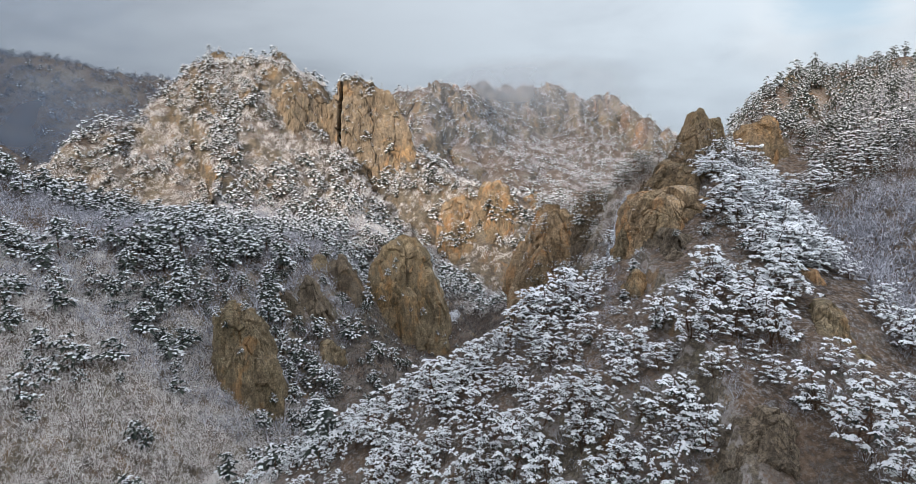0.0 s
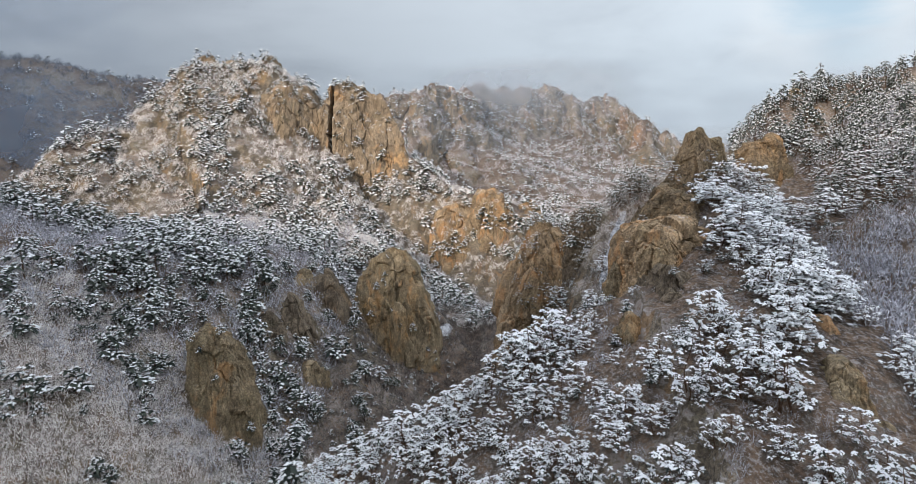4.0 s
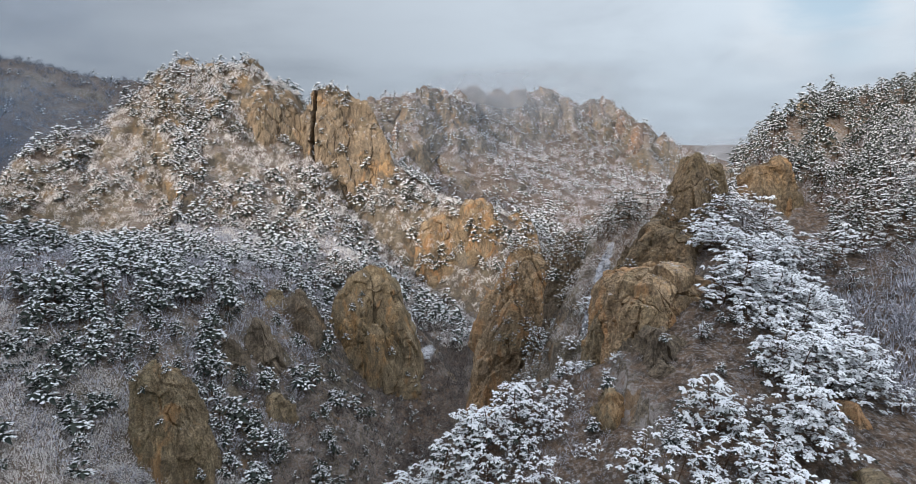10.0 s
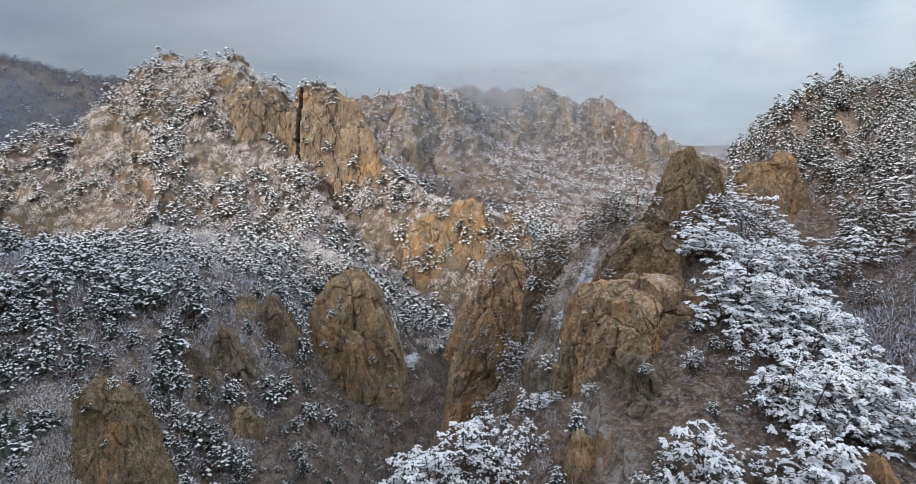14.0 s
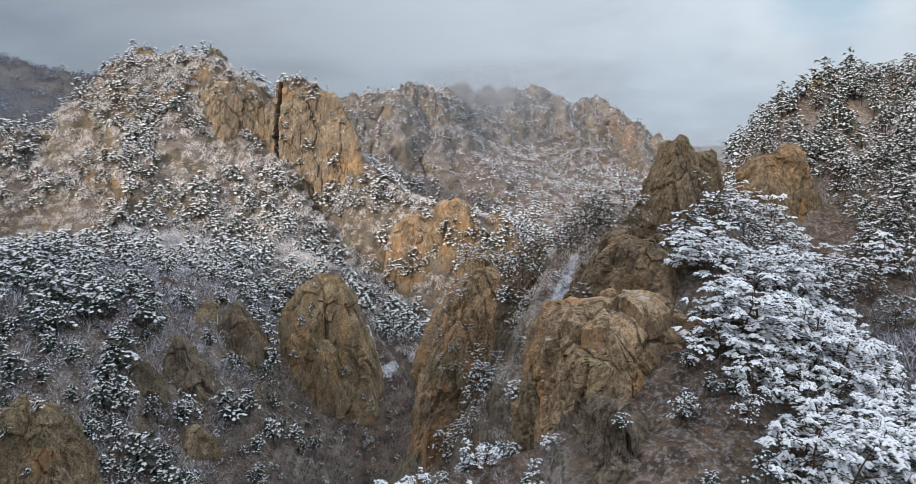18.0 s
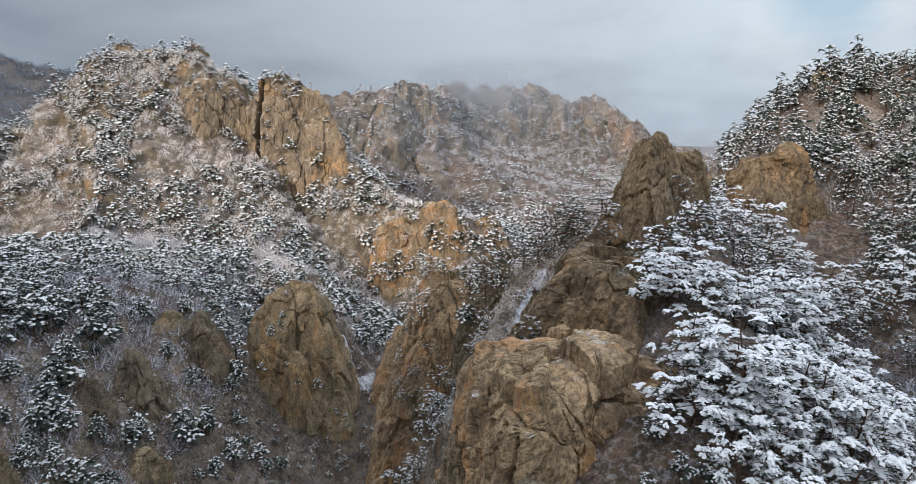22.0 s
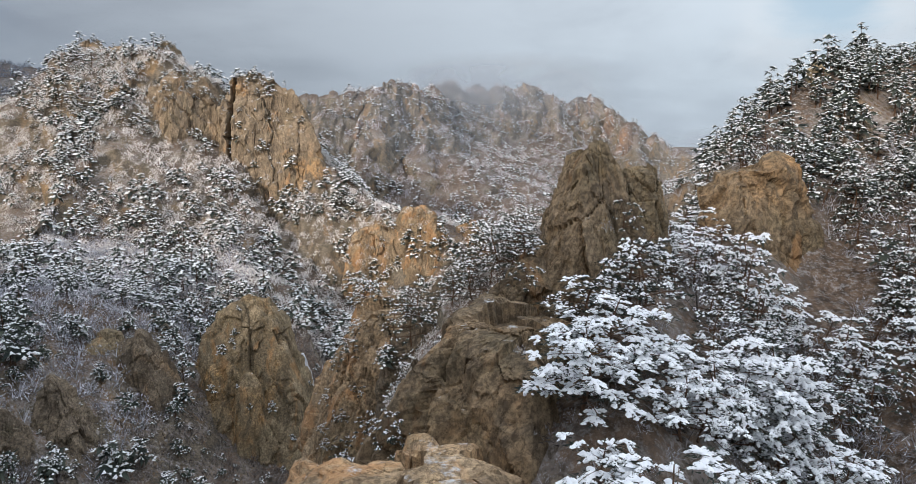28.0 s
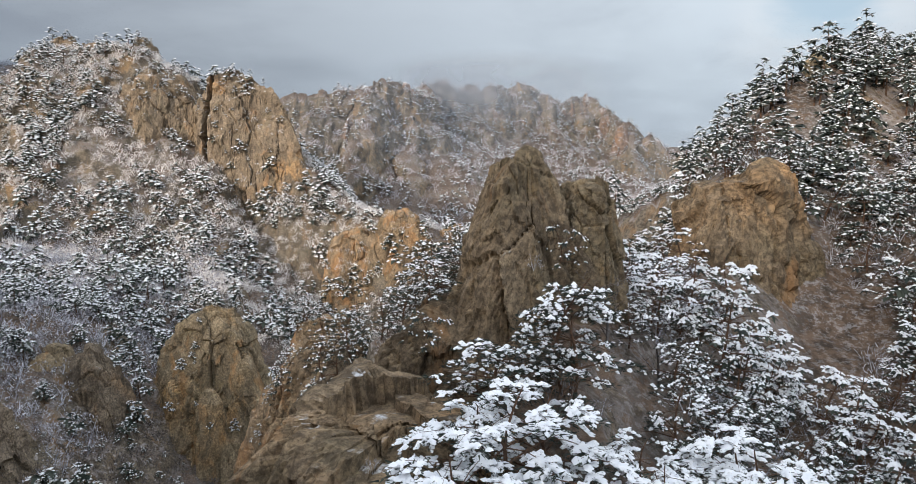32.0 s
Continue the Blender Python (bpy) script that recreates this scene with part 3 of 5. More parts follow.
# along the near spine: place, half widths, top, foot, turn, taper, lean, blunt
crag("rock_tower", "brown round-topped rock tower standing on the ridge", (40.2, 108.5), (5.2, 4.2), 104.0, 86, 20, 0.66, (-0.2, 0), 2.3, 0.12, 0.08, 3, 160, 110, mat=BROWN_ROCK, flakes=2)
crag("rock_tower", "lower yellowish shoulder of rock beside the ridge tower", (43.2, 110.5), (2.6, 2.8), 103.0, 89, 0, 0.5, (0, 0), 3.0, 0.14, 0.1, 5, mat=OLIVE_ROCK, flakes=2)
crag("boulder", "rounded brown rock knob below the ridge tower", (35.2, 106.5), (3.4, 3.0), 97.6, 84, 0, 0.6, (0.9, 0.4), 2.2, 0.16, 0.08, 7, mat=BROWN_ROCK)
crag("boulder", "large cracked orange and tan boulder on the ridge flank", (29.3, 90.0), (7.6, 5.8), 91.8, 70, -14, 0.30, (1.0, 0.5), 7.0, 0.10, 0.08, 9, 220, 150, mat=ORANGE_ROCK, flakes=2)
crag("boulder", "pointed tooth of rock against the large boulder", (24.2, 91.2), (3.0, 3.4), 88.2, 70, 10, 0.5, (0.3, 0.2), 3.0, 0.14, 0.1, 10, mat=OLIVE_ROCK)
crag("rock_shoulder", "bare grey-brown rock shoulder with thin cracks", (33.0, 98.3), (7.4, 8.2), 96.0, 72, 15, 0.5, (2.0, 1.6), 3.2, 0.12, 0.08, 12, 180, 120, mat=BROWN_ROCK, flakes=4)
# the shade under the pines is in this face's dark tint
crag("rock_outcrop", "dark shaded rock face under the snowy pines", (26.5, 50.0), (6.0, 5.0), 76.4, 50, 10, 0.5, (0.5, 1.5), 3.0, 0.14, 0.12, 19, mat=SHADE_ROCK, flakes=2)
crag("rock_outcrop", "steep pitted brown slab below the snowy peak", (56.8, 121.0), (7.2, 6.2), 102.6, 76, 12, 0.55, (-0.8, 1.2), 2.8, 0.13, 0.07, 14, mat=BROWN_ROCK, flakes=2)
crag("rock_tower", "tan rock top of the pine-covered peak", (71.5, 141.5), (3.6, 3.4), 112.8, 97, 0, 0.6, (0, 0), 2.4, 0.18, 0.12, 16, mat=OLIVE_ROCK)
crag("rock_outcrop", "tan rock face beside the snowy pine ridge", (38.6, 62.0), (5.2, 6.0), 82.6, 54, -10, 0.5, (-1.0, 1.5), 3.2, 0.15, 0.1, 18, mat=OLIVE_ROCK, flakes=2)
crag("rock_outcrop", "tan rock knob rising between the snowy ridge pines", (41.8, 71.5), (3.8, 4.0), 84.6, 62, 20, 0.5, (-0.8, 1.0), 3.2, 0.14, 0.1, 17, mat=ROCK, flakes=2)
crag("rock_outcrop", "broken brown rock below the large boulder", (27.4, 80.0), (5.6, 4.6), 87.8, 62, -20, 0.5, (0.4, 2.0), 3.0, 0.16, 0.12, 15, mat=SHADE_ROCK, flakes=3)
crag("rock_outcrop", "broken brown rock step on the slope under the boulder", (33.5, 83.5), (4.6, 4.0), 86.6, 62, 30, 0.55, (0.6, 1.6), 2.6, 0.16, 0.12, 13, mat=SHADE_ROCK, flakes=2)
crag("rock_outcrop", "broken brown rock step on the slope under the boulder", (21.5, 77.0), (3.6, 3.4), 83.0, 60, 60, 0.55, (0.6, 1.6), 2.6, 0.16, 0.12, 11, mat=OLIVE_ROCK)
# across the gully
crag("rock_buttress", "orange-stained rock buttress with a shaded side", (20.0, 148.0), (14.0, 9.5), 83.5, 30, -10, 0.42, (3.0, 0.0), 3.8, 0.11, 0.09, 21, 180, 120, mat=ROCK, flakes=4)
crag("rock_buttress", "shaded grey rock buttress behind the orange one", (32.0, 153.0), (8.0, 6.5), 86.0, 46, 0, 0.45, (1.0, 0), 3.4, 0.13, 0.1, 24, mat=SHADE_ROCK)
crag("rock_buttress", "dark rock step at the head of the gully", (26.5, 131.0), (4.5, 5.0), 86.0, 56, 10, 0.45, (1.0, 1.0), 3.6, 0.14, 0.1, 25, mat=SHADE_ROCK)
crag("rock_pinnacle", TAN, (-18.5, 222.0), (17.5, 13.0), 65.5, 0, 8, 0.62, (-3.0, 3.0), 2.0, 0.13, 0.11, 27, 190, 130, mat=OLIVE_ROCK, flakes=5)
crag("rock_pinnacle", "olive-tan rock pinnacle among snowy shrubs", (-48.0, 147.0), (10.0, 9.0), 62.0, 0, 10, 0.5, (-5.0, -3), 2.6, 0.12, 0.10, 30, 170, 120, mat=OLIVE_ROCK, flakes=4)
crag("rock_rib", "dark brown rock rib between shrubby gullies", (-42.0, 184.0), (10.0, 8.0), 58.0, 8, 0, 0.65, (-5, 2), 2.6, 0.15, 0.12, 33, mat=SHADE_ROCK)
crag("rock_rib", "dark brown rock rib between shrubby gullies", (-37.0, 206.0), (9.0, 8.0), 60.0, 10, 0, 0.65, (-4, 2), 2.6, 0.15, 0.12, 36, mat=SHADE_ROCK)
for k, (x, y, half_x, t) in enumerate([(-49, 176, 6.5, 55.5), (-37, 172, 5.5, 43), (-60, 163, 6, 56), (-47, 207, 7, 60.5), (-31, 190, 5.5, 40), (-41, 160, 5, 40), (-54, 190, 6, 60)]):
    crag("rock_rib", "low brown rock outcrop breaking through the shrubby slope", (x, y), (half_x, half_x * 0.9), t, t - 32, 25 * k, 0.5, (-2.0, 1.0), 3.0, 0.16, 0.12, 230 + k, 72, 48, "slope outcrops", OLIVE_ROCK if k % 2 else SHADE_ROCK)
# the orange cliff and the great wall behind
for k, (x, y, a, b, t) in enumerate([(-1, 310, 15, 11, 69), (18, 311, 16, 11, 77), (36, 316, 13, 10, 71)]):
    crag("cliff_buttress", "bright orange rock cliff dotted with snowy pines", (x, y), (a, b), t, 12, 8 * k - 8, 0.4, (0, 4), 4.2, 0.12, 0.10, 40 + k, 150, 110, "orange cliff")
crag("rock_wall", "tall smooth tan rock wall beside a dark cleft", (-45.0, 349.0), (27.0, 18.0), 129.0, 46, -6, 0.42, (-12.5, 6.0), 3.2, 0.08, 0.07, 51, 240, 110, mat=WALL_ROCK, cleft_x=-65.0)
crag("rock_wall", "narrow tan rock pillar capped with pines", (-57.0, 356.0), (9.0, 9.0), 132.5, 80, 4, 0.42, (-1.0, 2.0), 3.6, 0.13, 0.09, 52, 160, 60, mat=WALL_ROCK, cleft_x=-65.0)
crag("rock_wall", "fissured brown rock wall beside a dark cleft", (-86.0, 353.0), (21.5, 18.0), 130.0, 56, 6, 0.36, (1, 5), 4.0, 0.11, 0.10, 54, 220, 90, mat=WALL_ROCK, cleft_x=-65.0)
crag("rock_wall", "broken rock step below the summit", (-112.0, 352.0), (16.0, 13.0), 116.0, 66, 20, 0.5, (2, 5), 3.0, 0.18, 0.14, 57, mat=WALL_ROCK)
crag("rock_wall", "stepped tan rock face at the edge of the massif", (-138.0, 358.0), (15.0, 13.0), 124.0, 66, -10, 0.5, (2, 5), 3.0, 0.18, 0.14, 58, mat=WALL_ROCK)
for k, (x, y, a, t) in enumerate([(-143, 378, 15, 148), (-125, 376, 17, 146), (-106, 375, 15, 147)]):
    crag("summit_crag", "tan rock crag under snowy pines on the summit", (x, y), (a, 13), t, 90, 10 * k, 0.45, (0, 4), 3.6, 0.18, 0.13, 60 + k, 110, 72, "summit crags", WALL_ROCK)

# spires of the far ridge
dice = random.Random(5)
for k, (x, y, t) in enumerate([(-62, 616, 139), (-42, 620, 146), (-8, 648, 148), (22, 730, 150), (58, 786, 154), (98, 838, 159), (135, 880, 167), (160, 890, 152), (182, 902, 150),
                               (204, 920, 158), (228, 900, 141), (254, 876, 121), (280, 852, 104)]):
    a = dice.uniform(15, 24)
    crag("far_crag", "hazy pinkish rock spire of the far ridge", (x + dice.uniform(-4, 4), y - 8), (a * 0.8, 16), t + dice.uniform(0, 4), 40, dice.uniform(-20, 20), 0.66, (0, 10), 2.1, 0.3, 0.24, 80 + k, 72, 54, "far spires", PINK_ROCK)
for k, (x, y, t) in enumerate([(-70, 596, 112), (-20, 612, 118), (60, 740, 118), (110, 800, 124), (160, 846, 116), (215, 872, 118)]):
    crag("far_crag", "hazy pinkish rock spire of the far ridge", (x, y), (dice.uniform(16, 24), 16), t, 30, dice.uniform(-20, 20), 0.6, (0, 10), 2.6, 0.18, 0.16, 100 + k, 56, 42, "far spires", PINK_ROCK)
for k in range(28):
    f = dice.uniform(0, 1)
    x = -60 + 300 * f
    y = np.interp(x, [-75, -16, 10, 70, 135, 204, 255], [612, 640, 720, 800, 884, 926, 880])
    crag("far_crag", "narrow hazy rock pillar on the face of the far ridge", (x, y - dice.uniform(18, 56)), (dice.uniform(8, 15), 12), dice.uniform(104, 142), 30, dice.uniform(-30, 30), 0.66, (0, 8), 2.2, 0.28, 0.24, 130 + k, 60, 46, "far spires", PINK_ROCK)

# ---- plants: templates ----
rnd = np.random.RandomState(7)


class Shape:
    """Triangles collected for one mesh."""

    def __init__(self):
        self.v, self.t, self.n = [], [], 0

    def add(self, v, t):
        self.v.append(np.asarray(v, float))
        self.t.append(np.asarray(t, int) + self.n)
        self.n += len(v)

    def arrays(self):
        return np.concatenate(self.v), np.concatenate(self.t)

    def tube(self, pts, radii, sides):
        pts = np.asarray(pts, float)
        ang = np.arange(sides) * 2 * math.pi / sides
        rings = []
        for k, (p, r) in enumerate(zip(pts, radii)):
            d = pts[min(k + 1, len(pts) - 1)] - pts[max(k - 1, 0)]
            d = d / (np.linalg.norm(d) + 1e-9)
            a = np.cross(d, (0.31, 0.2, 0.93) if abs(d[2]) < 0.9 else (1.0, 0.1, 0.0))
            a /= np.linalg.norm(a) + 1e-9
            b = np.cross(d, a)
            rings.append(p + r * (np.cos(ang)[:, None] * a + np.sin(ang)[:, None] * b))
        t = []
        for k in range(len(pts) - 1):
            for j in range(sides):
                j2 = (j + 1) % sides
                t += [(k * sides + j, k * sides + j2, (k + 1) * sides + j2), (k * sides + j, (k + 1) * sides + j2, (k + 1) * sides + j)]
        self.add(np.concatenate(rings), t)

    def sliver(self, base, tip, width):
        d = tip - base
        s = np.cross(d, rnd.normal(size=3))
        s *= width / 2 / (np.linalg.norm(s) + 1e-9)
        self.add([base - s, base + s, tip], [(0, 1, 2)])

    def star(self, c, r, h, points, tilt=(0.0, 0.0), cut=(0.30, 0.55)):
        """A jagged fan of needles that droops at its rim."""
        a = np.arange(2 * points) * math.pi / points + rnd.uniform(0, 6)
        rr = r * np.where(np.arange(2 * points) % 2, rnd.uniform(cut[0], cut[1], 2 * points), rnd.uniform(0.85, 1.35, 2 * points))
        ox, oy = rr * np.cos(a), rr * np.sin(a)
        v = [tuple(c)] + list(zip(c[0] + ox, c[1] + oy, c[2] - h * (rr / r) ** 2 + ox * tilt[0] + oy * tilt[1]))
        self.add(v, [(0, 1 + j, 1 + (j + 1) % (2 * points)) for j in range(2 * points)])

    def lump(self, c, d, long, wide, h, sides):
        """A cushion of snow drawn out along the level direction d."""
        a = np.arange(sides) * 2 * math.pi / sides + rnd.uniform(0, 6)
        k = rnd.uniform(0.7, 1.25, sides)
        along, over = long * k * np.cos(a), wide * k * np.sin(a)
        drop_ = h * rnd.uniform(0.2, 0.6, sides)
        v = [(c[0], c[1], c[2] + h)] + list(zip(c[0] + along * d[0] - over * d[1], c[1] + along * d[1] + over * d[0], c[2] - drop_ + along * d[2]))
        self.add(v, [(0, 1 + j, 1 + (j + 1) % sides) for j in range(sides)])


def pine_shapes(height, spread, bare, whorls, tufts, needles, seed, rings=1, lean=0.1, gappy=0.2, grain=0.24, snowy=0.92):
    """Trunk, limbs, needles and snow of a flat-topped mountain pine that stands at the origin."""
    rnd.seed(seed)
    trunk, limbs, green, white = Shape(), Shape(), Shape(), Shape()
    bend = rnd.uniform(-1, 1, (2, 2)) * lean
    f = np.linspace(-0.06, 1, 9)

    def axis(h):
        return np.array([height * (bend[0, 0] * h * h + 0.06 * math.sin(5 * h + seed)), height * (bend[0, 1] * h * h + 0.06 * math.cos(4 * h + seed)), height * h])

    trunk.tube([axis(h) for h in f], 0.019 * height * (1.05 - f) ** 0.8 + 0.012, 7)
    for w in range(whorls):
        h = bare + (1 - bare) * (w + 0.4) / whorls
        reach = spread * (math.sin(math.pi * (0.36 + 0.52 * (h - bare) / (1 - bare))) ** 0.7 * 0.95 + 0.08)
        count = rnd.randint(4, 7)
        turn = rnd.uniform(0, 6.28)
        for k in range(count):
            if rnd.rand() < gappy:
                continue
            az = turn + k * 6.283 / count + rnd.uniform(-0.35, 0.35)
            L = reach * rnd.uniform(0.55, 1.1)
            d = np.array([math.cos(az), math.sin(az), 0.0])
            root = axis(h)
            rise = height * rnd.uniform(-0.02, 0.06)
            end = root + d * L + np.array([0, 0, rise])
            knee = root + d * L * 0.5 + np.array([0, 0, rise * 0.9 + 0.03 * L])
            limbs.tube([root, knee, end], [0.013 * height * (1.1 - h), 0.009 * height * (1.1 - h), 0.01], 3)
            pads = [(0.98, 1.0), (0.62, 0.75)] if L > 0.45 * spread else [(0.9, 0.85)]
            for at, big in pads:
                side = np.array([-d[1], d[0], 0]) * rnd.uniform(-0.28, 0.28) * L
                c = root + (end - root) * at + side + np.array([0, 0, rnd.uniform(-0.015, 0.03) * height])
                R = spread * rnd.uniform(0.17, 0.27) * (0.6 + 0.4 * big)
                tilt = -d * rnd.uniform(0.0, 0.45)
                if needles < 2:
                    green.star(c + np.array([0, 0, -0.16 * R]), R * 0.72, 0.30 * R, 6, tilt[:2])
                else:
                    for _ in range(26):
                        b, f_ = rnd.uniform(0, 6.283), rnd.uniform(0.2, 0.8) * R
                        o = c + np.array([f_ * math.cos(b), f_ * math.sin(b), -0.16 * R - 0.2 * f_])
                        b += rnd.normal() * 0.7
                        green.sliver(o, o + np.array([math.cos(b), math.sin(b), rnd.uniform(-0.3, 0.3)]) * R * rnd.uniform(0.3, 0.5), R * 0.11)
                fingers = 5 if needles < 2 else 7
                each = max(1, int(round(tufts * big / fingers)))
                for m in range(fingers):
                    turn_ = az + (m + rnd.uniform(0.1, 0.9) - fingers / 2) * 4.2 / fingers
                    g = np.array([math.cos(turn_), math.sin(turn_), rnd.uniform(-0.35, 0.15)])
                    reach_ = R * rnd.uniform(0.5, 1.05)
                    for j in range(each):
                        f_ = (j + rnd.uniform(0.45, 0.95)) / each
                        q = c - d * 0.35 * R + g * reach_ * f_ + np.array([0, 0, -0.26 * reach_ * f_ * f_ + rnd.uniform(-0.07, 0.07) * R])
                        s = R * grain * rnd.uniform(0.6, 1.65)
                        if rnd.rand() < snowy:
                            white.lump(q, g, s * 1.4, s * 1.05, s * 0.7, 6 if needles > 2 else 5 if needles > 1 else 4 if needles else 3)
                        for _ in range(needles):
                            b = turn_ + rnd.normal() * 0.9
                            e = np.array([math.cos(b), math.sin(b), rnd.uniform(-0.5, 0.35)]) * s * rnd.uniform(1.5, 2.5)
                            green.sliver(q + np.array([0, 0, -0.18 * s]), q + e, s * rnd.uniform(0.2, 0.4))
    return trunk, limbs, green, white


def part(name, shape, mat, parent, label=""):
    v, t = shape.arrays()
    ob = new(name, mesh_np(name, v, t, [mat], smooth=name in ("trunk", "snow")))
    ob.parent = parent
    tagged(ob, label)
    return ob


def pine_thing(label, *args, **more):
    top = new("pine_tree")
    trunk, limbs, green, white = pine_shapes(*args, **more)
    part("trunk", trunk, BARK, top, "reddish-brown bent trunk")
    part("bough", limbs, BARK, top)["kind"] = "stuff"
    part("crown", green, NEEDLE, top, "dark green needles")["kind"] = "stuff"
    part("snow", white, SNOW, top, "clumps of fresh snow")["kind"] = "stuff"
    tagged(top, label, "tree", "snowy pines")
    return top


def bush_shape(height, width, twigs, seed, thick, short=0.12):
    """A leafless shrub: a rounded cloud of twigs."""
    rnd.seed(seed)
    s = Shape()
    for k in range(twigs):
        d = rnd.normal(size=3)
        d[2] = abs(d[2])
        d = d / np.linalg.norm(d) * rnd.uniform(0.35, 1.0) ** 0.6
        b0 = d * np.array([width, width, height]) * 0.82
        e = d * np.array([1, 1, 1.1]) + rnd.normal(size=3) * 0.45
        s.sliver(b0, b0 + e / np.linalg.norm(e) * height * rnd.uniform(1.0, 2.0) * short, thick * rnd.uniform(0.8, 1.7))
    for k in range(4):
        az = rnd.uniform(0, 6.283)
        s.sliver(np.array([0, 0, -0.3]), np.array([math.cos(az) * width * 0.6, math.sin(az) * width * 0.6, height * 0.8]), thick * 1.5)
    return s.arrays()


def frost_tree(height, width, limbs, twigs, seed, thick):
    """A small leafless tree: trunk, limbs, branches and fine twigs."""
    rnd.seed(seed)
    s = Shape()
    s.tube([(0, 0, -0.4), (0.05 * height, 0.03 * height, 0.3 * height), (0.0, 0.08 * height, 0.6 * height)], [0.022 * height, 0.016 * height, 0.008 * height], 4)
    for k in range(limbs):
        az, f = k * 2.4 + rnd.uniform(-0.4, 0.4), rnd.uniform(0.12, 0.6)
        root = np.array([0.04 * height * f, 0.08 * height * f, height * f])
        tip = np.array([math.cos(az) * width * rnd.uniform(0.5, 1), math.sin(az) * width * rnd.uniform(0.5, 1), height * (f + rnd.uniform(0.2, 0.42))])
        s.sliver(root, tip, thick * 1.6)
        for m in range(7):
            b0 = root + (tip - root) * rnd.uniform(0.3, 1.0)
            e = rnd.normal(size=3) * np.array([1, 1, 0.6]) + (tip - root) / np.linalg.norm(tip - root)
            e = e / np.linalg.norm(e) * height * rnd.uniform(0.12, 0.24)
            s.sliver(b0, b0 + e, thick * 1.3)
            for _ in range(twigs):
                b1 = b0 + e * rnd.uniform(0.2, 1.0)
                g = rnd.normal(size=3) * np.array([1, 1, 0.7]) + 0.8 * e / np.linalg.norm(e)
                s.sliver(b1, b1 + g / np.linalg.norm(g) * height * rnd.uniform(0.04, 0.10), thick * rnd.uniform(0.6, 1.0))
    return s.arrays()


def small_pine(height, spread, pads, seed, sides=6, fat=1.0, snowy=1.0):
    """A pine for the middle distance. Returns vertices, triangles and material index (0 needles, 1 snow, 2 bark)."""
    rnd.seed(seed)
    green, white, wood = Shape(), Shape(), Shape()
    wood.tube([(0, 0, -0.6), (0.04 * height, 0.0, 0.5 * height), (0, 0.03 * height, 0.88 * height)], [0.03 * height, 0.02 * height, 0.01], 3)
    for k in range(pads):
        h = 0.30 + 0.70 * (k + 0.5) / pads
        az = k * 2.4 + rnd.uniform(-0.5, 0.5)
        L = spread * (1.04 - h) ** 0.42 * rnd.uniform(0.30, 0.98)
        c = np.array([math.cos(az) * L, math.sin(az) * L, height * h])
        R = spread * rnd.uniform(0.30, 0.50) * (1.2 - 0.4 * h) * min(1.0, (9.0 / pads) ** 0.4) * fat
        tilt = -0.22 * c[:2] / (L + 0.1)
        green.star(c + np.array([0, 0, -0.12 * R]), R * 1.1, R * 0.40, sides - 1, tilt)
        for _ in range(4 if pads > 8 else 1):
            b = rnd.uniform(0, 6.283)
            green.sliver(c, c + np.array([math.cos(b), math.sin(b), rnd.uniform(-0.6, 0.2)]) * R * rnd.uniform(1.0, 1.5), R * 0.35)
        for m in range(9 if pads > 8 else 4):
            b, f_ = rnd.uniform(0, 6.283), math.sqrt(rnd.rand())
            o = np.array([math.cos(b), math.sin(b)]) * R * 1.05 * f_
            q = c + np.array([o[0], o[1], 0.08 * R + o @ tilt - 0.30 * R * f_ * f_])
            wide = R * rnd.uniform(0.17, 0.32) * snowy * (1.0 if pads > 8 else 1.35)
            white.lump(q, (math.cos(b), math.sin(b), rnd.uniform(-0.3, 0.1)), wide * 1.4, wide, wide * 0.5, 3)
    vs, ts, ms, at = [], [], [], 0
    for k, s in enumerate((green, white, wood)):
        v, t = s.arrays()
        vs.append(v), ts.append(t + at), ms.append(np.full(len(t), k))
        at += len(v)
    return np.concatenate(vs), np.concatenate(ts), np.concatenate(ms)


def strew(name, label, category, templates, spots, mats, smooth=False):
    """Many plants as one mesh. spots: x, y, z, size, stretch."""
    V, T, M, at = [], [], [], 0
    spots = np.asarray(spots)
    pick = rnd.randint(0, len(templates), len(spots))
    for k, tpl in enumerate(templates):
        s = spots[pick == k]
        if not len(s):
            continue
        v, t = tpl[0], tpl[1]
        a = rnd.uniform(0, 6.283, len(s))
        ca, sa = np.cos(a)[:, None], np.sin(a)[:, None]
        x = (ca * v[:, 0] - sa * v[:, 1]) * s[:, 3:4] + s[:, 0:1]
        y = (sa * v[:, 0] + ca * v[:, 1]) * s[:, 3:4] + s[:, 1:2]
        z = v[:, 2][None, :] * (s[:, 3] * s[:, 4])[:, None] + s[:, 2:3]
        V.append(np.stack([x, y, z], 2).reshape(-1, 3))
        T.append((t[None] + (at + np.arange(len(s)) * len(v))[:, None, None]).reshape(-1, 3))
        M.append(np.tile(tpl[2] if len(tpl) > 2 else np.zeros(len(t), int), len(s)))
        at += len(s) * len(v)
    ob = new(name, mesh_np(name, np.concatenate(V), np.concatenate(T), mats, np.concatenate(M), smooth))
    return tagged(ob, label, category, kind="stuff")


# ---- where they grow ----
deps = bpy.context.evaluated_depsgraph_get()


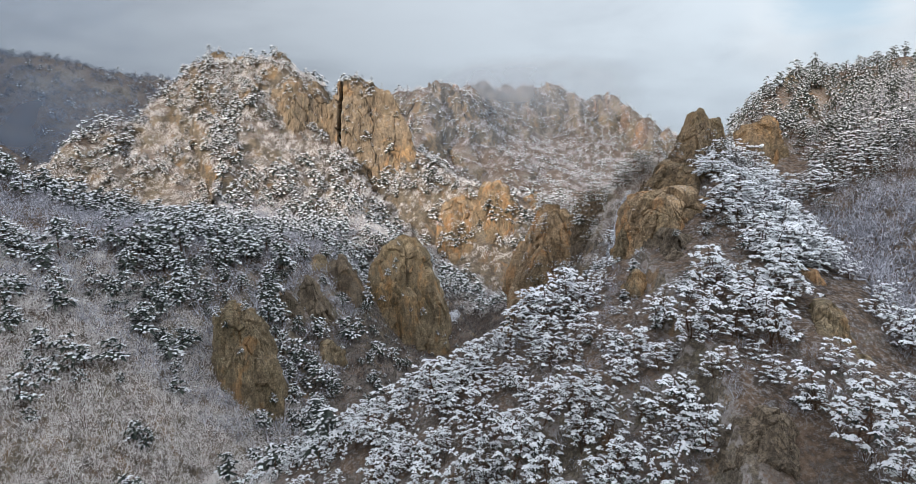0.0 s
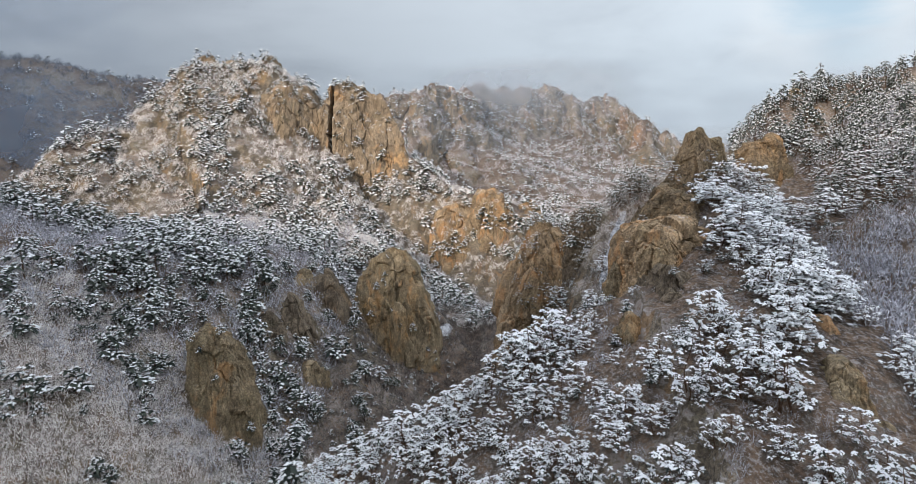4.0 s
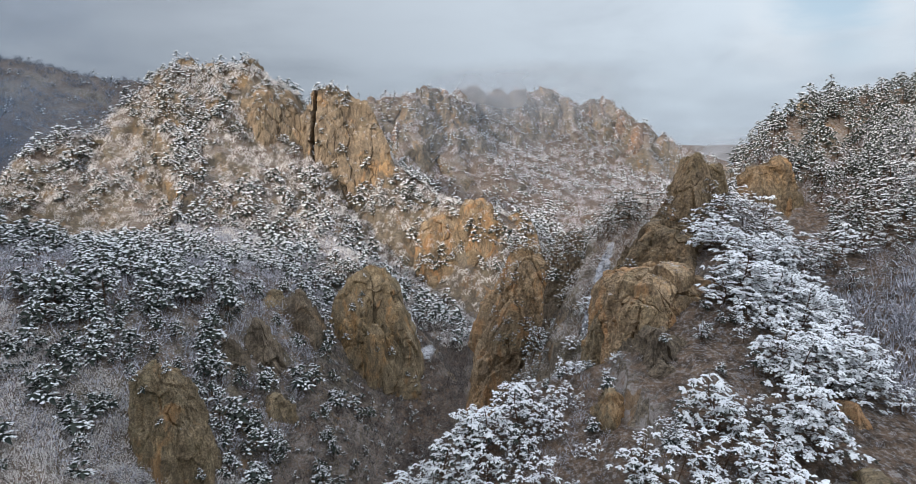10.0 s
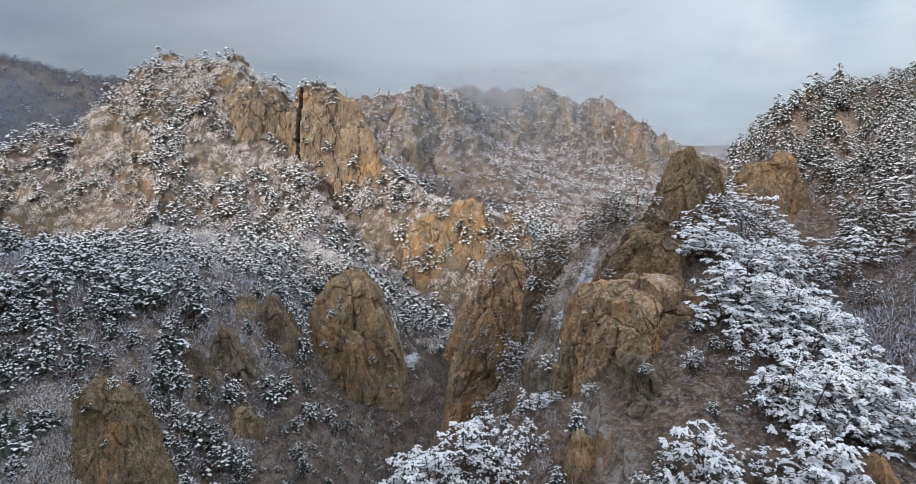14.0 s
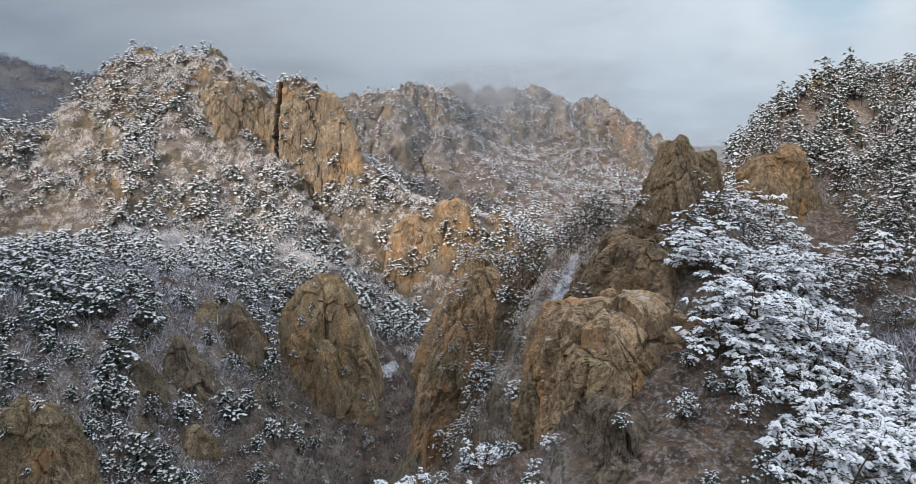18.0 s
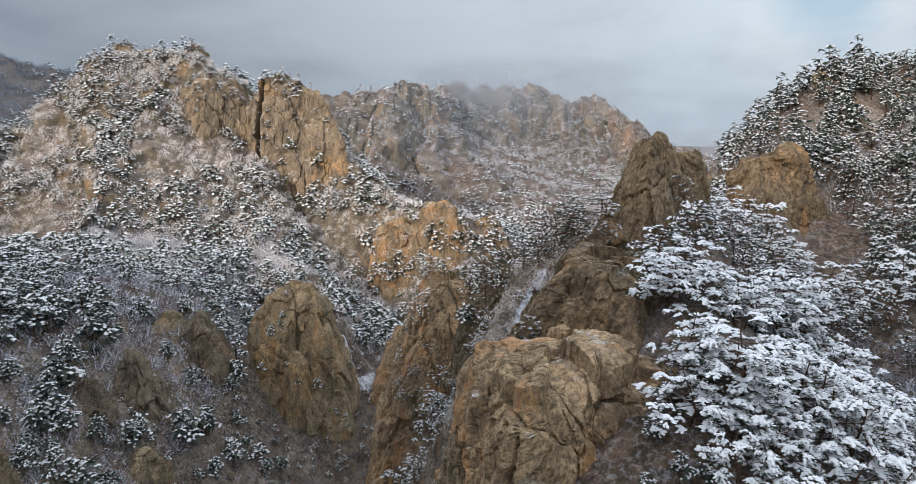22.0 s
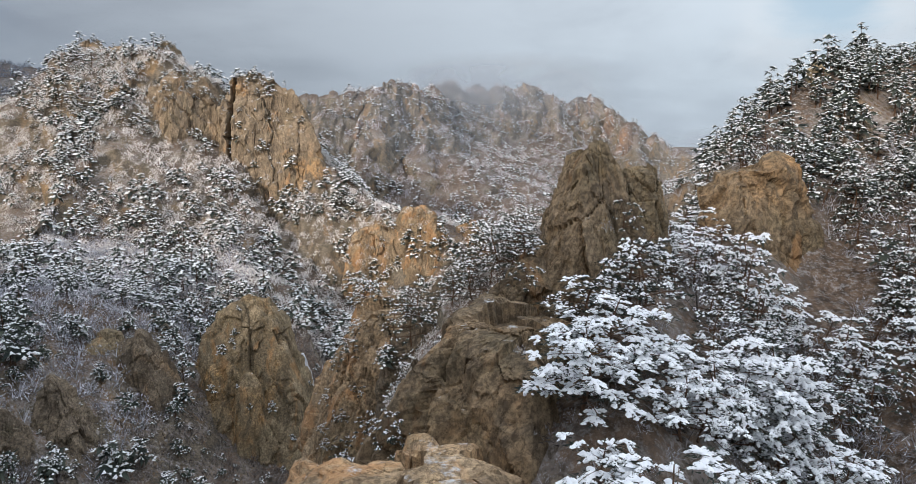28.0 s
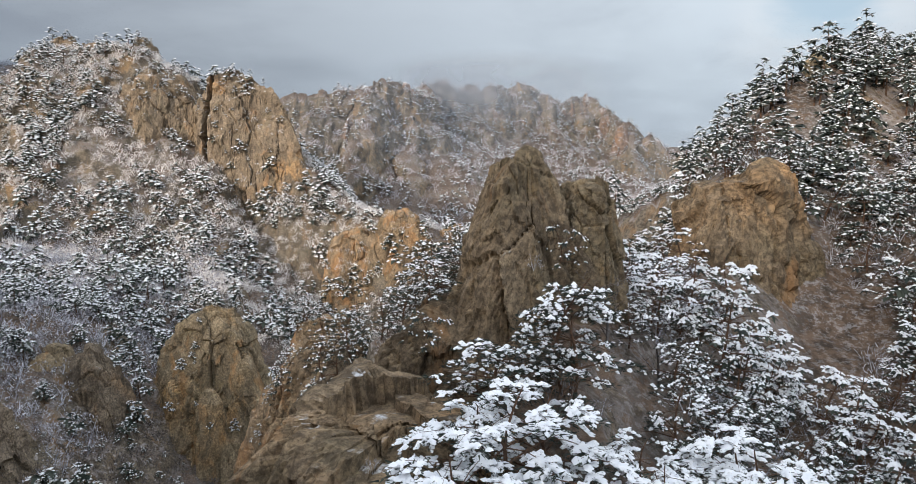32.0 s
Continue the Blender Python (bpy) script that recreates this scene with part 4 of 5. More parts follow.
def drop(x, y, top=400.0):
    hit, place, normal, _, ob, _ = scene.ray_cast(deps, Vector((x, y, top)), Vector((0, 0, -1)))
    return (place, normal, ob) if hit else (None, None, None)


def spots_in(x0, x1, y0, y1, gap, keep, least, sizes, seed, patch=None, stony=0.0):
    """Scattered places on the land: keep(x, y) gives a chance, least the flattest normal z, patch a noise scale and threshold."""
    rnd.seed(seed)
    nx_, ny_ = int((x1 - x0) / gap), int((y1 - y0) / gap)
    X, Y = np.meshgrid(x0 + gap * np.arange(nx_), y0 + gap * np.arange(ny_))
    X, Y = X.ravel() + rnd.uniform(0, gap, X.size), Y.ravel() + rnd.uniform(0, gap, X.size)
    chance, sz, st = rnd.rand(X.size), rnd.uniform(sizes[0], sizes[1], X.size), rnd.uniform(0.8, 1.25, X.size)
    ok = chance < keep(X, Y)
    if patch:
        ok &= vnoise(np.stack([X * patch[0], Y * patch[0], 0 * X], 1), seed) * 0.65 + 0.35 * vnoise(np.stack([X, Y, 0 * X], 1) * patch[0] * 3, seed + 1) > patch[1]
    out = []
    for x, y, s, t in zip(X[ok], Y[ok], sz[ok], st[ok]):
        place, normal, ob = drop(x, y)
        if place is None or normal.z < least:
            continue
        if ob.name != "ground" and rnd.rand() > stony:
            continue
        out.append((x, y, place.z, s, t))
    return out


def ledge_spots(x0, x1, z0, z1, y, gap, chance, sizes, seed, patch, reach=260.0):
    """Places on steep rock that faces south, met from the front."""
    rnd.seed(seed)
    out = []
    for x in np.arange(x0, x1, gap):
        for z in np.arange(z0, z1, gap):
            px, pz, s, t = x + rnd.uniform(0, gap), z + rnd.uniform(0, gap), rnd.uniform(*sizes), rnd.uniform(0.8, 1.2)
            if rnd.rand() > chance:
                continue
            hit, place, normal, _, ob, _ = scene.ray_cast(deps, Vector((px, y, pz)), Vector((0, 1, 0)), distance=reach)
            if not hit or normal.z > 0.75 or (ob.name.startswith("rock_wall") and rnd.rand() > 0.3):
                continue
            f = vnoise(np.array([[px * patch[0], place.y * patch[0], pz * patch[0] * 1.6]]), seed)[0]
            if f > patch[1]:
                out.append((px, place.y + 0.25 * s, place.z - 0.5 * s, s, t))
    return out


# near pines: one thing each
KINDS = [
    pine_thing("broad snow-laden mountain pine with layered flat boughs", 6.8, 4.0, 0.20, 8, 36, 2, 101, gappy=0.39, grain=0.15, snowy=0.78),
    pine_thing("bent snow-laden pine on a rocky slope", 6.0, 3.8, 0.22, 7, 36, 2, 102, lean=0.22, gappy=0.39, grain=0.15, snowy=0.72),
    pine_thing("small bushy pine under heavy snow", 4.6, 3.1, 0.12, 6, 36, 2, 104, gappy=0.36, grain=0.15, snowy=0.8),
    pine_thing("dark wind-bent pine with little snow on its flat crown", 6.0, 2.9, 0.30, 7, 16, 6, 105, lean=0.3, gappy=0.3, grain=0.17, snowy=0.35),
    pine_thing("broad snow-laden mountain pine with layered flat boughs", 8.0, 3.8, 0.18, 6, 20, 1, 111, gappy=0.37, grain=0.175, snowy=0.84),
    pine_thing("tall snow-covered mountain pine with open boughs", 9.0, 3.4, 0.22, 6, 20, 1, 113, gappy=0.36, grain=0.175, snowy=0.88),
    pine_thing("small bushy pine under heavy snow", 5.0, 3.0, 0.10, 5, 20, 1, 114, gappy=0.34, grain=0.175, snowy=0.9),
    pine_thing("snow-laden pine on the lower ridge flank", 7.5, 3.6, 0.18, 5, 15, 0, 121, gappy=0.36, grain=0.19),
    pine_thing("small snow-laden pine on the lower ridge flank", 6.0, 3.3, 0.12, 4, 15, 0, 122, gappy=0.32, grain=0.19),
]
BARE = [(26, 47.5, 6.5), (41.8, 70, 4.0), (38.6, 60.5, 5.0), (27.4, 78.5, 4.5), (28.5, 88.5, 6.3), (24, 91, 4), (31.5, 97, 4.5), (41, 107, 4.5), (56.5, 118, 6.5), (40, 60, 4), (71, 141.5, 2.6)]


def open_rock(x, y):
    return np.all([np.hypot(x - a, y - b) > r for a, b, r in BARE], axis=0)


near = spots_in(-24, 60, 38, 84, 2.9, lambda x, y: np.where((crest(x, y, SPINE_LOW)[1] < 12) & (crest(x, y, CUT_C)[1] < -5) & open_rock(x, y), 0.80 * np.clip((y - 37 + 5 * np.sin(0.4 * x)) / 12, 0, 1) * np.clip((x + 26 + 4 * np.sin(0.3 * y)) / 10, 0, 1), 0.0), 0.30, (0.38, 0.8), 301, (0.12, 0.34), 0.06)
near += spots_in(34, 66, 84, 126, 2.9, lambda x, y: np.where((crest(x, y, SPINE_LOW)[1] < 14) & open_rock(x, y), np.where(x > 47, 0.75, 0.62), 0.0), 0.20, (0.46, 0.86), 304, (0.12, 0.37), 0.15)
near += spots_in(36, 52, 92, 106, 2.4, lambda x, y: np.where(open_rock(x, y), 0.85, 0.0), 0.10, (0.48, 0.76), 306, None, 0.5)
near += spots_in(28, 38, 103, 114, 2.2, lambda x, y: np.where(open_rock(x, y), 0.6, 0.0), 0.05, (0.30, 0.50), 307, None, 0.4)
near += spots_in(50, 106, 104, 164, 2.35, lambda x, y: np.where((np.abs(crest(x, y, SPINE)[1]) < 36) & open_rock(x, y), 0.68, 0.0), 0.12, (0.36, 0.70), 302, (0.11, 0.32), 0.3)
near += spots_in(24, 60, 114, 160, 2.8, lambda x, y: np.where((np.minimum(np.abs(crest(x, y, SPINE)[1]), np.abs(crest(x, y, RIB_B)[1])) < 9) & open_rock(x, y), 0.6, 0.0), 0.15, (0.26, 0.46), 303, None, 0.2)
near += spots_in(-30, 30, 80, 104, 3.4, lambda x, y: np.where((crest(x, y, CUT_C)[1] < -2) & open_rock(x, y), 0.85, 0.0), 0.15, (0.35, 0.6), 305, None, 0.1)
near += spots_in(14, 38, 99, 124, 3.0, lambda x, y: np.where(open_rock(x, y), 0.7, 0.0), 0.05, (0.28, 0.46), 308, None, 0.15)
near += spots_in(-28, 32, 56, 92, 2.5, lambda x, y: np.where((crest(x, y, CUT_C)[1] < -4) & open_rock(x, y), 0.8, 0.0), 0.15, (0.28, 0.55), 311, (0.13, 0.34), 0.05)
low_near = spots_in(4, 36, 68, 97, 2.1, lambda x, y: np.where(crest(x, y, CUT_C)[1] < -3, 0.6, 0.0), 0.02, (0.2, 0.4), 348, (0.2, 0.36), 0.25)
near = [(x, y, z, s * (0.52 if 16 < x < 35 and 70 < y < 88 else 1.0), t) for x, y, z, s, t in near]
near += spots_in(43, 53, 105, 120, 2.2, lambda x, y: 0.9 + 0 * x, 0.05, (0.30, 0.52), 310)
near += spots_in(35.5, 47, 73, 92, 2.4, lambda x, y: 0.85 + 0 * x, 0.05, (0.48, 0.76), 309)
near.sort(key=lambda s: math.hypot(s[0] - 40, s[1] - min(max(s[1], 68), 92)) + 0.4 * abs(s[1] - 90))
near, rest = near[:280], near[280:]
flank = [q for q in rest if q[1] < 90]
rest = [q for q in rest if q[1] >= 90]
first = set()
for i, (x, y, z, s, t) in enumerate(near):
    dark = (37 < x < 62 and 100 < y < 123) or (24 < x < 35 and 80 < y < 126) or (24 < x < 40 and 98 < y < 126)
    k = 3 if dark and i < 150 else rnd.randint(0, 3) if i < 90 else rnd.randint(4, 7) if i < 150 else rnd.randint(7, 9)
    m = pose(x, y, z - 0.25, 0, 0, rnd.uniform(0, 360)) @ Matrix.Diagonal((s, s, s * t, 1))
    if k not in first:
        first.add(k)
        KINDS[k].matrix_basis = m
    else:
        ob = copy_thing(KINDS[k], pose(0, 0, 0))
        ob.matrix_basis = m
for k, ob in enumerate(KINDS):
    if k not in first:
        for o in (*ob.children_recursive, ob):
            bpy.data.objects.remove(o)

# pines of the middle distance and beyond


def joined_pine(*args, **more):
    vs, ts, ms, at = [], [], [], 0
    trunk, limbs, green, white = pine_shapes(*args, **more)
    for k, shape in ((2, trunk), (2, limbs), (0, green), (1, white)):
        v, t = shape.arrays()
        vs.append(v), ts.append(t + at), ms.append(np.full(len(t), k))
        at += len(v)
    return np.concatenate(vs), np.concatenate(ts), np.concatenate(ms)


FLANK = [joined_pine(7.5, 3.6, 0.18, 5, 13, 0, 121, gappy=0.36, grain=0.20), joined_pine(6.0, 3.3, 0.12, 4, 13, 0, 122, gappy=0.32, grain=0.20)]
strew("pine_forest", "snow-laden pines on the lower ridge flank", "forest", FLANK, flank, [NEEDLE, SNOW, BARK])
CLOSE = [small_pine(6.6, 3.2, 12, 205, 5, 0.95, 0.8), small_pine(5.6, 3.3, 11, 206, 5, 0.95, 0.55), small_pine(7.6, 3.0, 13, 207, 5, 0.95, 0.75)]
peak_fill = spots_in(61, 118, 106, 176, 2.3, lambda x, y: np.where((np.abs(crest(x, y, SPINE)[1]) < 40) & open_rock(x, y), 0.62, 0.0), 0.1, (0.38, 0.66), 352, None, 0.3)
strew("pine_forest", "snow-laden pines crowding the rocky peak", "forest", CLOSE, rest[90:] + peak_fill, [NEEDLE, SNOW, BARK])
PEAK = [joined_pine(6.8, 3.4, 0.15, 6, 15, 1, 123, gappy=0.32, grain=0.145, snowy=0.8), joined_pine(5.8, 3.4, 0.12, 5, 15, 1, 124, gappy=0.32, grain=0.145, snowy=0.8),
        joined_pine(6.8, 3.2, 0.25, 5, 15, 2, 125, lean=0.25, gappy=0.32, grain=0.14, snowy=0.35), joined_pine(5.6, 3.2, 0.2, 5, 15, 2, 126, lean=0.3, gappy=0.32, grain=0.14, snowy=0.2)]
strew("pine_forest", "snow-laden pines on the near side of the rocky peak", "forest", PEAK, rest[:90], [NEEDLE, SNOW, BARK])
LITTLE = [small_pine(6.4, 3.4, 9, 217, 5, 0.95, 0.9), small_pine(5.4, 3.4, 9, 218, 5, 0.95, 0.85)]
strew("pine_forest", "small snowy pines on the broken slope below the boulder", "forest", LITTLE, low_near, [NEEDLE, SNOW, BARK])
MID = [small_pine(6.4, 3.6, 10, 201, 5, 0.95, 1.0), small_pine(5.6, 3.7, 9, 202, 5, 0.95, 0.9), small_pine(7.2, 3.3, 11, 203, 5, 0.95, 1.0)]
TINY = [small_pine(5.0, 2.9, 7, 211, 4, 1.0, 1.0), small_pine(5.8, 2.6, 7, 212, 4, 1.0, 1.0), small_pine(4.4, 3.0, 6, 213, 4, 1.1, 0.8)]
SPECK = [small_pine(5.0, 2.8, 3, 215, 4, 1.4, 1.0), small_pine(5.8, 2.5, 3, 216, 4, 1.4, 1.0)]
mid = spots_in(-165, -28, 112, 268, 4.6, lambda x, y: np.where(crest(x, y, SHELF)[1] < 16, 0.8, 0.3), 0.30, (0.7, 1.35), 311, (0.045, 0.47), 0.2)
mid += spots_in(-100, -16, 60, 210, 4.6, lambda x, y: np.where((x > -62) & (y > 130), 0.2, 0.6), 0.20, (0.4, 1.1), 312, (0.06, 0.47), 0.3)
crag_spots = ledge_spots(14, 46, 56, 98, 96, 2.4, 0.5, (0.28, 0.46), 335, (0.15, 0.36), 60.0)
crag_spots += spots_in(20, 44, 106, 144, 2.2, lambda x, y: np.where(open_rock(x, y) & (np.hypot(x - 42, y - 109) > 6.5) & (np.abs(crest(x, y, CUT_C)[1]) > 5), 0.7, 0.0), 0.05, (0.28, 0.46), 337, None, 0.1)
mid += ledge_spots(-64, 40, 16, 84, 110, 4.2, 0.30, (0.30, 0.55), 334, (0.12, 0.55), 130.0)
low = spots_in(-66, 2, 128, 246, 2.5, lambda x, y: 0.5 + 0 * x, 0.10, (0.16, 0.40), 342, (0.08, 0.38), 0.25)
crag_spots += spots_in(16, 44, 122, 160, 2.5, lambda x, y: np.where(np.abs(crest(x, y, CUT_C)[1]) > 5, 0.35, 0.0), 0.05, (0.42, 0.72), 344, None, 0.6)
crag_spots += spots_in(48, 84, 96, 132, 2.6, lambda x, y: np.where(open_rock(x, y), 0.55, 0.0), 0.1, (0.4, 0.75), 350, (0.1, 0.3), 0.2)
CRAG = [joined_pine(6.0, 3.2, 0.2, 5, 15, 1, 127, lean=0.2, gappy=0.35, grain=0.14, snowy=0.4), joined_pine(5.2, 3.2, 0.15, 4, 15, 1, 128, lean=0.25, gappy=0.3, grain=0.14, snowy=0.25)]
crest_spots = spots_in(25, 42, 126, 152, 2.1, lambda x, y: 0.8 + 0 * x, 0.02, (0.5, 0.85), 347, None, 0.9)
SHADED = [joined_pine(6.0, 3.2, 0.2, 5, 15, 2, 129, lean=0.2, gappy=0.25, grain=0.15, snowy=0.12), joined_pine(5.2, 3.2, 0.15, 5, 15, 2, 130, lean=0.25, gappy=0.25, grain=0.15, snowy=0.2)]
strew("pine_forest", "dark green pines almost free of snow above the gully", "forest", SHADED, crest_spots, [NEEDLE, SNOW, BARK])
strew("pine_forest", "dark wind-bent pines with little snow on the crags", "forest", CRAG, crag_spots, [NEEDLE, SNOW, BARK])
shady = spots_in(-84, -16, 136, 228, 3.3, lambda x, y: np.where(x > -64, 0.34, 0.8), 0.12, (0.5, 1.0), 343, (0.07, 0.46), 0.15)
DARK = [small_pine(6.6, 3.4, 10, 204, 5, 1.05, 0.85), small_pine(5.4, 3.4, 9, 208, 5, 1.05, 0.7)]
strew("pine_forest", "dark pines with thin snow on the shaded slope above the gorge", "forest", DARK, shady, [NEEDLE, SNOW, BARK])
strew("snowy_shrubs", "small snow-dusted shrubs on the brown rubble slope", "shrub", TINY, low, [NEEDLE, SNOW, BARK])
strew("pine_forest", "dark pines with snow on their flat boughs on the wooded shelf", "forest", MID, mid, [NEEDLE, SNOW, BARK])
far = spots_in(-215, 70, 258, 420, 3.7, lambda x, y: 0.85 + 0 * x, 0.22, (0.6, 1.5), 313, (0.05, 0.46), 0.15)
far += spots_in(-215, 70, 255, 400, 9.0, lambda x, y: 0.6 + 0 * x, 0.10, (0.4, 0.7), 314, None, 0.25)
far += spots_in(-150, -38, 338, 384, 2.8, lambda x, y: 0.4 + 0 * x, 0.30, (0.4, 0.8), 318, None, 1.0)
far += ledge_spots(-215, 60, 44, 150, 250, 3.6, 0.8, (0.6, 1.3), 331, (0.06, 0.54))
strew("pine_forest", "snowy pines scattered over the rocky massif", "forest", TINY, far, [NEEDLE, SNOW, BARK])
back = spots_in(-300, 340, 420, 960, 8.0, lambda x, y: 0.7 + 0 * x, 0.15, (0.7, 1.4), 315, (0.02, 0.36), 0.5)
back += spots_in(16, 150, 330, 480, 6.0, lambda x, y: 0.6 + 0 * x, 0.15, (0.55, 1.0), 316, None, 0.2)
back += spots_in(-540, -300, 420, 800, 14.0, lambda x, y: 0.6 + 0 * x, 0.15, (0.8, 1.3), 317)
back += ledge_spots(-260, 330, 60, 168, 470, 4.6, 0.75, (0.7, 1.35), 333, (0.05, 0.44), 520.0)
strew("pine_forest", "distant snowy pines on the misty ridges", "forest", SPECK, back, [NEEDLE, SNOW, BARK])

# leafless shrubs white with rime
BUSH = [bush_shape(2.0, 1.5, 58, 221, 0.08), bush_shape(2.6, 1.6, 60, 222, 0.08), bush_shape(1.8, 1.7, 58, 223, 0.08)]
MASS = [bush_shape(2.3, 1.9, 72, 231, 0.13, 0.09), bush_shape(2.8, 1.9, 72, 232, 0.13, 0.09), bush_shape(2.0, 2.0, 72, 233, 0.13, 0.09)]
HAZY = [bush_shape(2.0, 1.9, 80, 226, 0.17, 0.085), bush_shape(2.5, 1.9, 80, 227, 0.17, 0.085)]
BRUSH = [bush_shape(2.2, 1.7, 80, 228, 0.05), bush_shape(2.7, 1.7, 80, 229, 0.05)]
VALE = [bush_shape(2.3, 1.8, 80, 234, 0.085), bush_shape(2.8, 1.9, 80, 235, 0.085)]
FINE = [frost_tree(4.6, 1.9, 11, 4, 224, 0.026), frost_tree(3.8, 2.0, 11, 4, 225, 0.026)]
b = spots_in(-135, -26, 66, 150, 1.15, lambda x, y: 0.9 + 0 * x, 0.2, (0.8, 1.45), 321, (0.05, 0.18))
h = spots_in(-165, -34, 126, 300, 2.1, lambda x, y: 0.85 + 0 * x, 0.25, (0.8, 1.6), 322, (0.05, 0.24))
strew("frosted_shrubs", "leafless shrubs white with rime on the open slope", "shrub", BUSH, b, [RIME])
strew("frosted_shrubs", "rimed brush, shade-toned lilac-grey, between the pines on the wooded shelf", "shrub", MASS, h, [SHADE_RIME])
g = spots_in(-88, 44, 92, 262, 2.2, lambda x, y: 0.75 + 0 * x, 0.20, (0.5, 0.95), 328, (0.06, 0.30))
g += spots_in(-46, 60, 150, 320, 1.9, lambda x, y: np.where(np.abs(crest(x, y, GORGE)[1]) < 20, 0.85, 0.0), 0.15, (0.8, 1.5), 349)
strew("bare_shrubs", "brown leafless brush with frosted tips in the gorge", "shrub", BUSH, g, [TWIG])
c = spots_in(-215, 30, 256, 430, 2.5, lambda x, y: 0.8 + 0 * x, 0.12, (0.9, 1.7), 323, (0.05, 0.30))
p = spots_in(14, 130, 300, 470, 3.8, lambda x, y: 0.8 + 0 * x, 0.15, (0.9, 1.5), 329)
p += spots_in(-260, 340, 430, 930, 7.6, lambda x, y: 0.6 + 0 * x, 0.35, (1.6, 2.6), 324, (0.02, 0.36))
c += ledge_spots(-215, 60, 40, 140, 250, 2.8, 0.8, (0.6, 1.2), 332, (0.05, 0.50))
strew("frosted_shrubs", "pale rime-covered brush between the crags of the massif", "shrub", HAZY, c, [RIME])
strew("frosted_shrubs", "pinkish-grey leafless woods on the far slopes", "shrub", HAZY, p, [PINK_RIME])
w = spots_in(-560, -170, 330, 700, 6.6, lambda x, y: 0.85 + 0 * x, 0.25, (1.6, 2.8), 341)
strew("bare_woods", "leafless woods on the western ridge, haze-toned dark grey", "forest", HAZY, w, [HAZE_TWIG])
d = spots_in(44, 112, 40, 140, 4.2, lambda x, y: np.where((np.minimum(crest(x, y, SPINE)[1], crest(x, y, SPINE_LOW)[1]) > 7) & ((y < 70) | (x > 70)), 0.85, 0.0), 0.35, (0.75, 1.25), 325)
f = spots_in(46, 114, 36, 142, 1.7, lambda x, y: np.where(((y < 96) | (x > 78)) & (np.minimum(crest(x, y, SPINE)[1], crest(x, y, SPINE_LOW)[1]) > 8), 0.8, 0.0), 0.30, (0.8, 1.5), 327)
strew("frosted_shrubs", "rime-covered brush, shade-toned grey, filling the side valley", "shrub", VALE, f, [SHADE_RIME])
strew("frosted_trees", "leafless trees thick with rime, shade-toned grey, in the side valley", "tree", FINE, d, [SHADE_RIME])
k = spots_in(6, 58, 38, 92, 1.9, lambda x, y: np.where((np.hypot(x - 37, y - 79) > 15) & open_rock(x, y), 0.8, 0.0), 0.25, (0.4, 0.8), 330)
k += spots_in(48, 78, 84, 130, 2.0, lambda x, y: np.where(open_rock(x, y), 0.75, 0.0), 0.2, (0.4, 0.8), 336)
gully = spots_in(14, 44, 103, 140, 1.1, lambda x, y: np.where(np.abs(crest(x, y, CUT_C)[1]) < 5, 0.85, 0.0), 0.02, (0.35, 0.7), 338, None, 0.3)
under = spots_in(10, 46, 64, 106, 1.4, lambda x, y: np.where(open_rock(x, y), 0.55, 0.25), 0.05, (0.16, 0.38), 345, (0.2, 0.38), 0.4)
strew("frosted_shrubs", "low frosted twigs on the broken slope round the boulder", "shrub", BRUSH, under, [SHADE_RIME])
v = spots_in(46, 84, 82, 132, 1.9, lambda x, y: np.where(open_rock(x, y), 0.7, 0.0), 0.15, (0.5, 1.05), 346, (0.08, 0.30))
strew("frosted_shrubs", "grey rimed brush on the steep slope below the peak", "shrub", BRUSH, v, [SHADE_RIME])
strew("frosted_shrubs", "snow-covered brush filling the shaded gully beside the boulder", "shrub", BRUSH, gully, [RIME])
strew("frosted_shrubs", "grey leafless brush with frosted tips below the ridge pines", "shrub", BRUSH, k, [SHADE_RIME])
e = spots_in(-30, 50, 40, 112, 3.6, lambda x, y: np.where(np.hypot(x - 37, y - 79) > 24, 0.6, 0.0), 0.35, (0.5, 0.9), 326, (0.08, 0.40))
strew("bare_trees", "leafless brown trees with frosted twigs on the ridge flank", "tree", FINE, e, [TWIG])

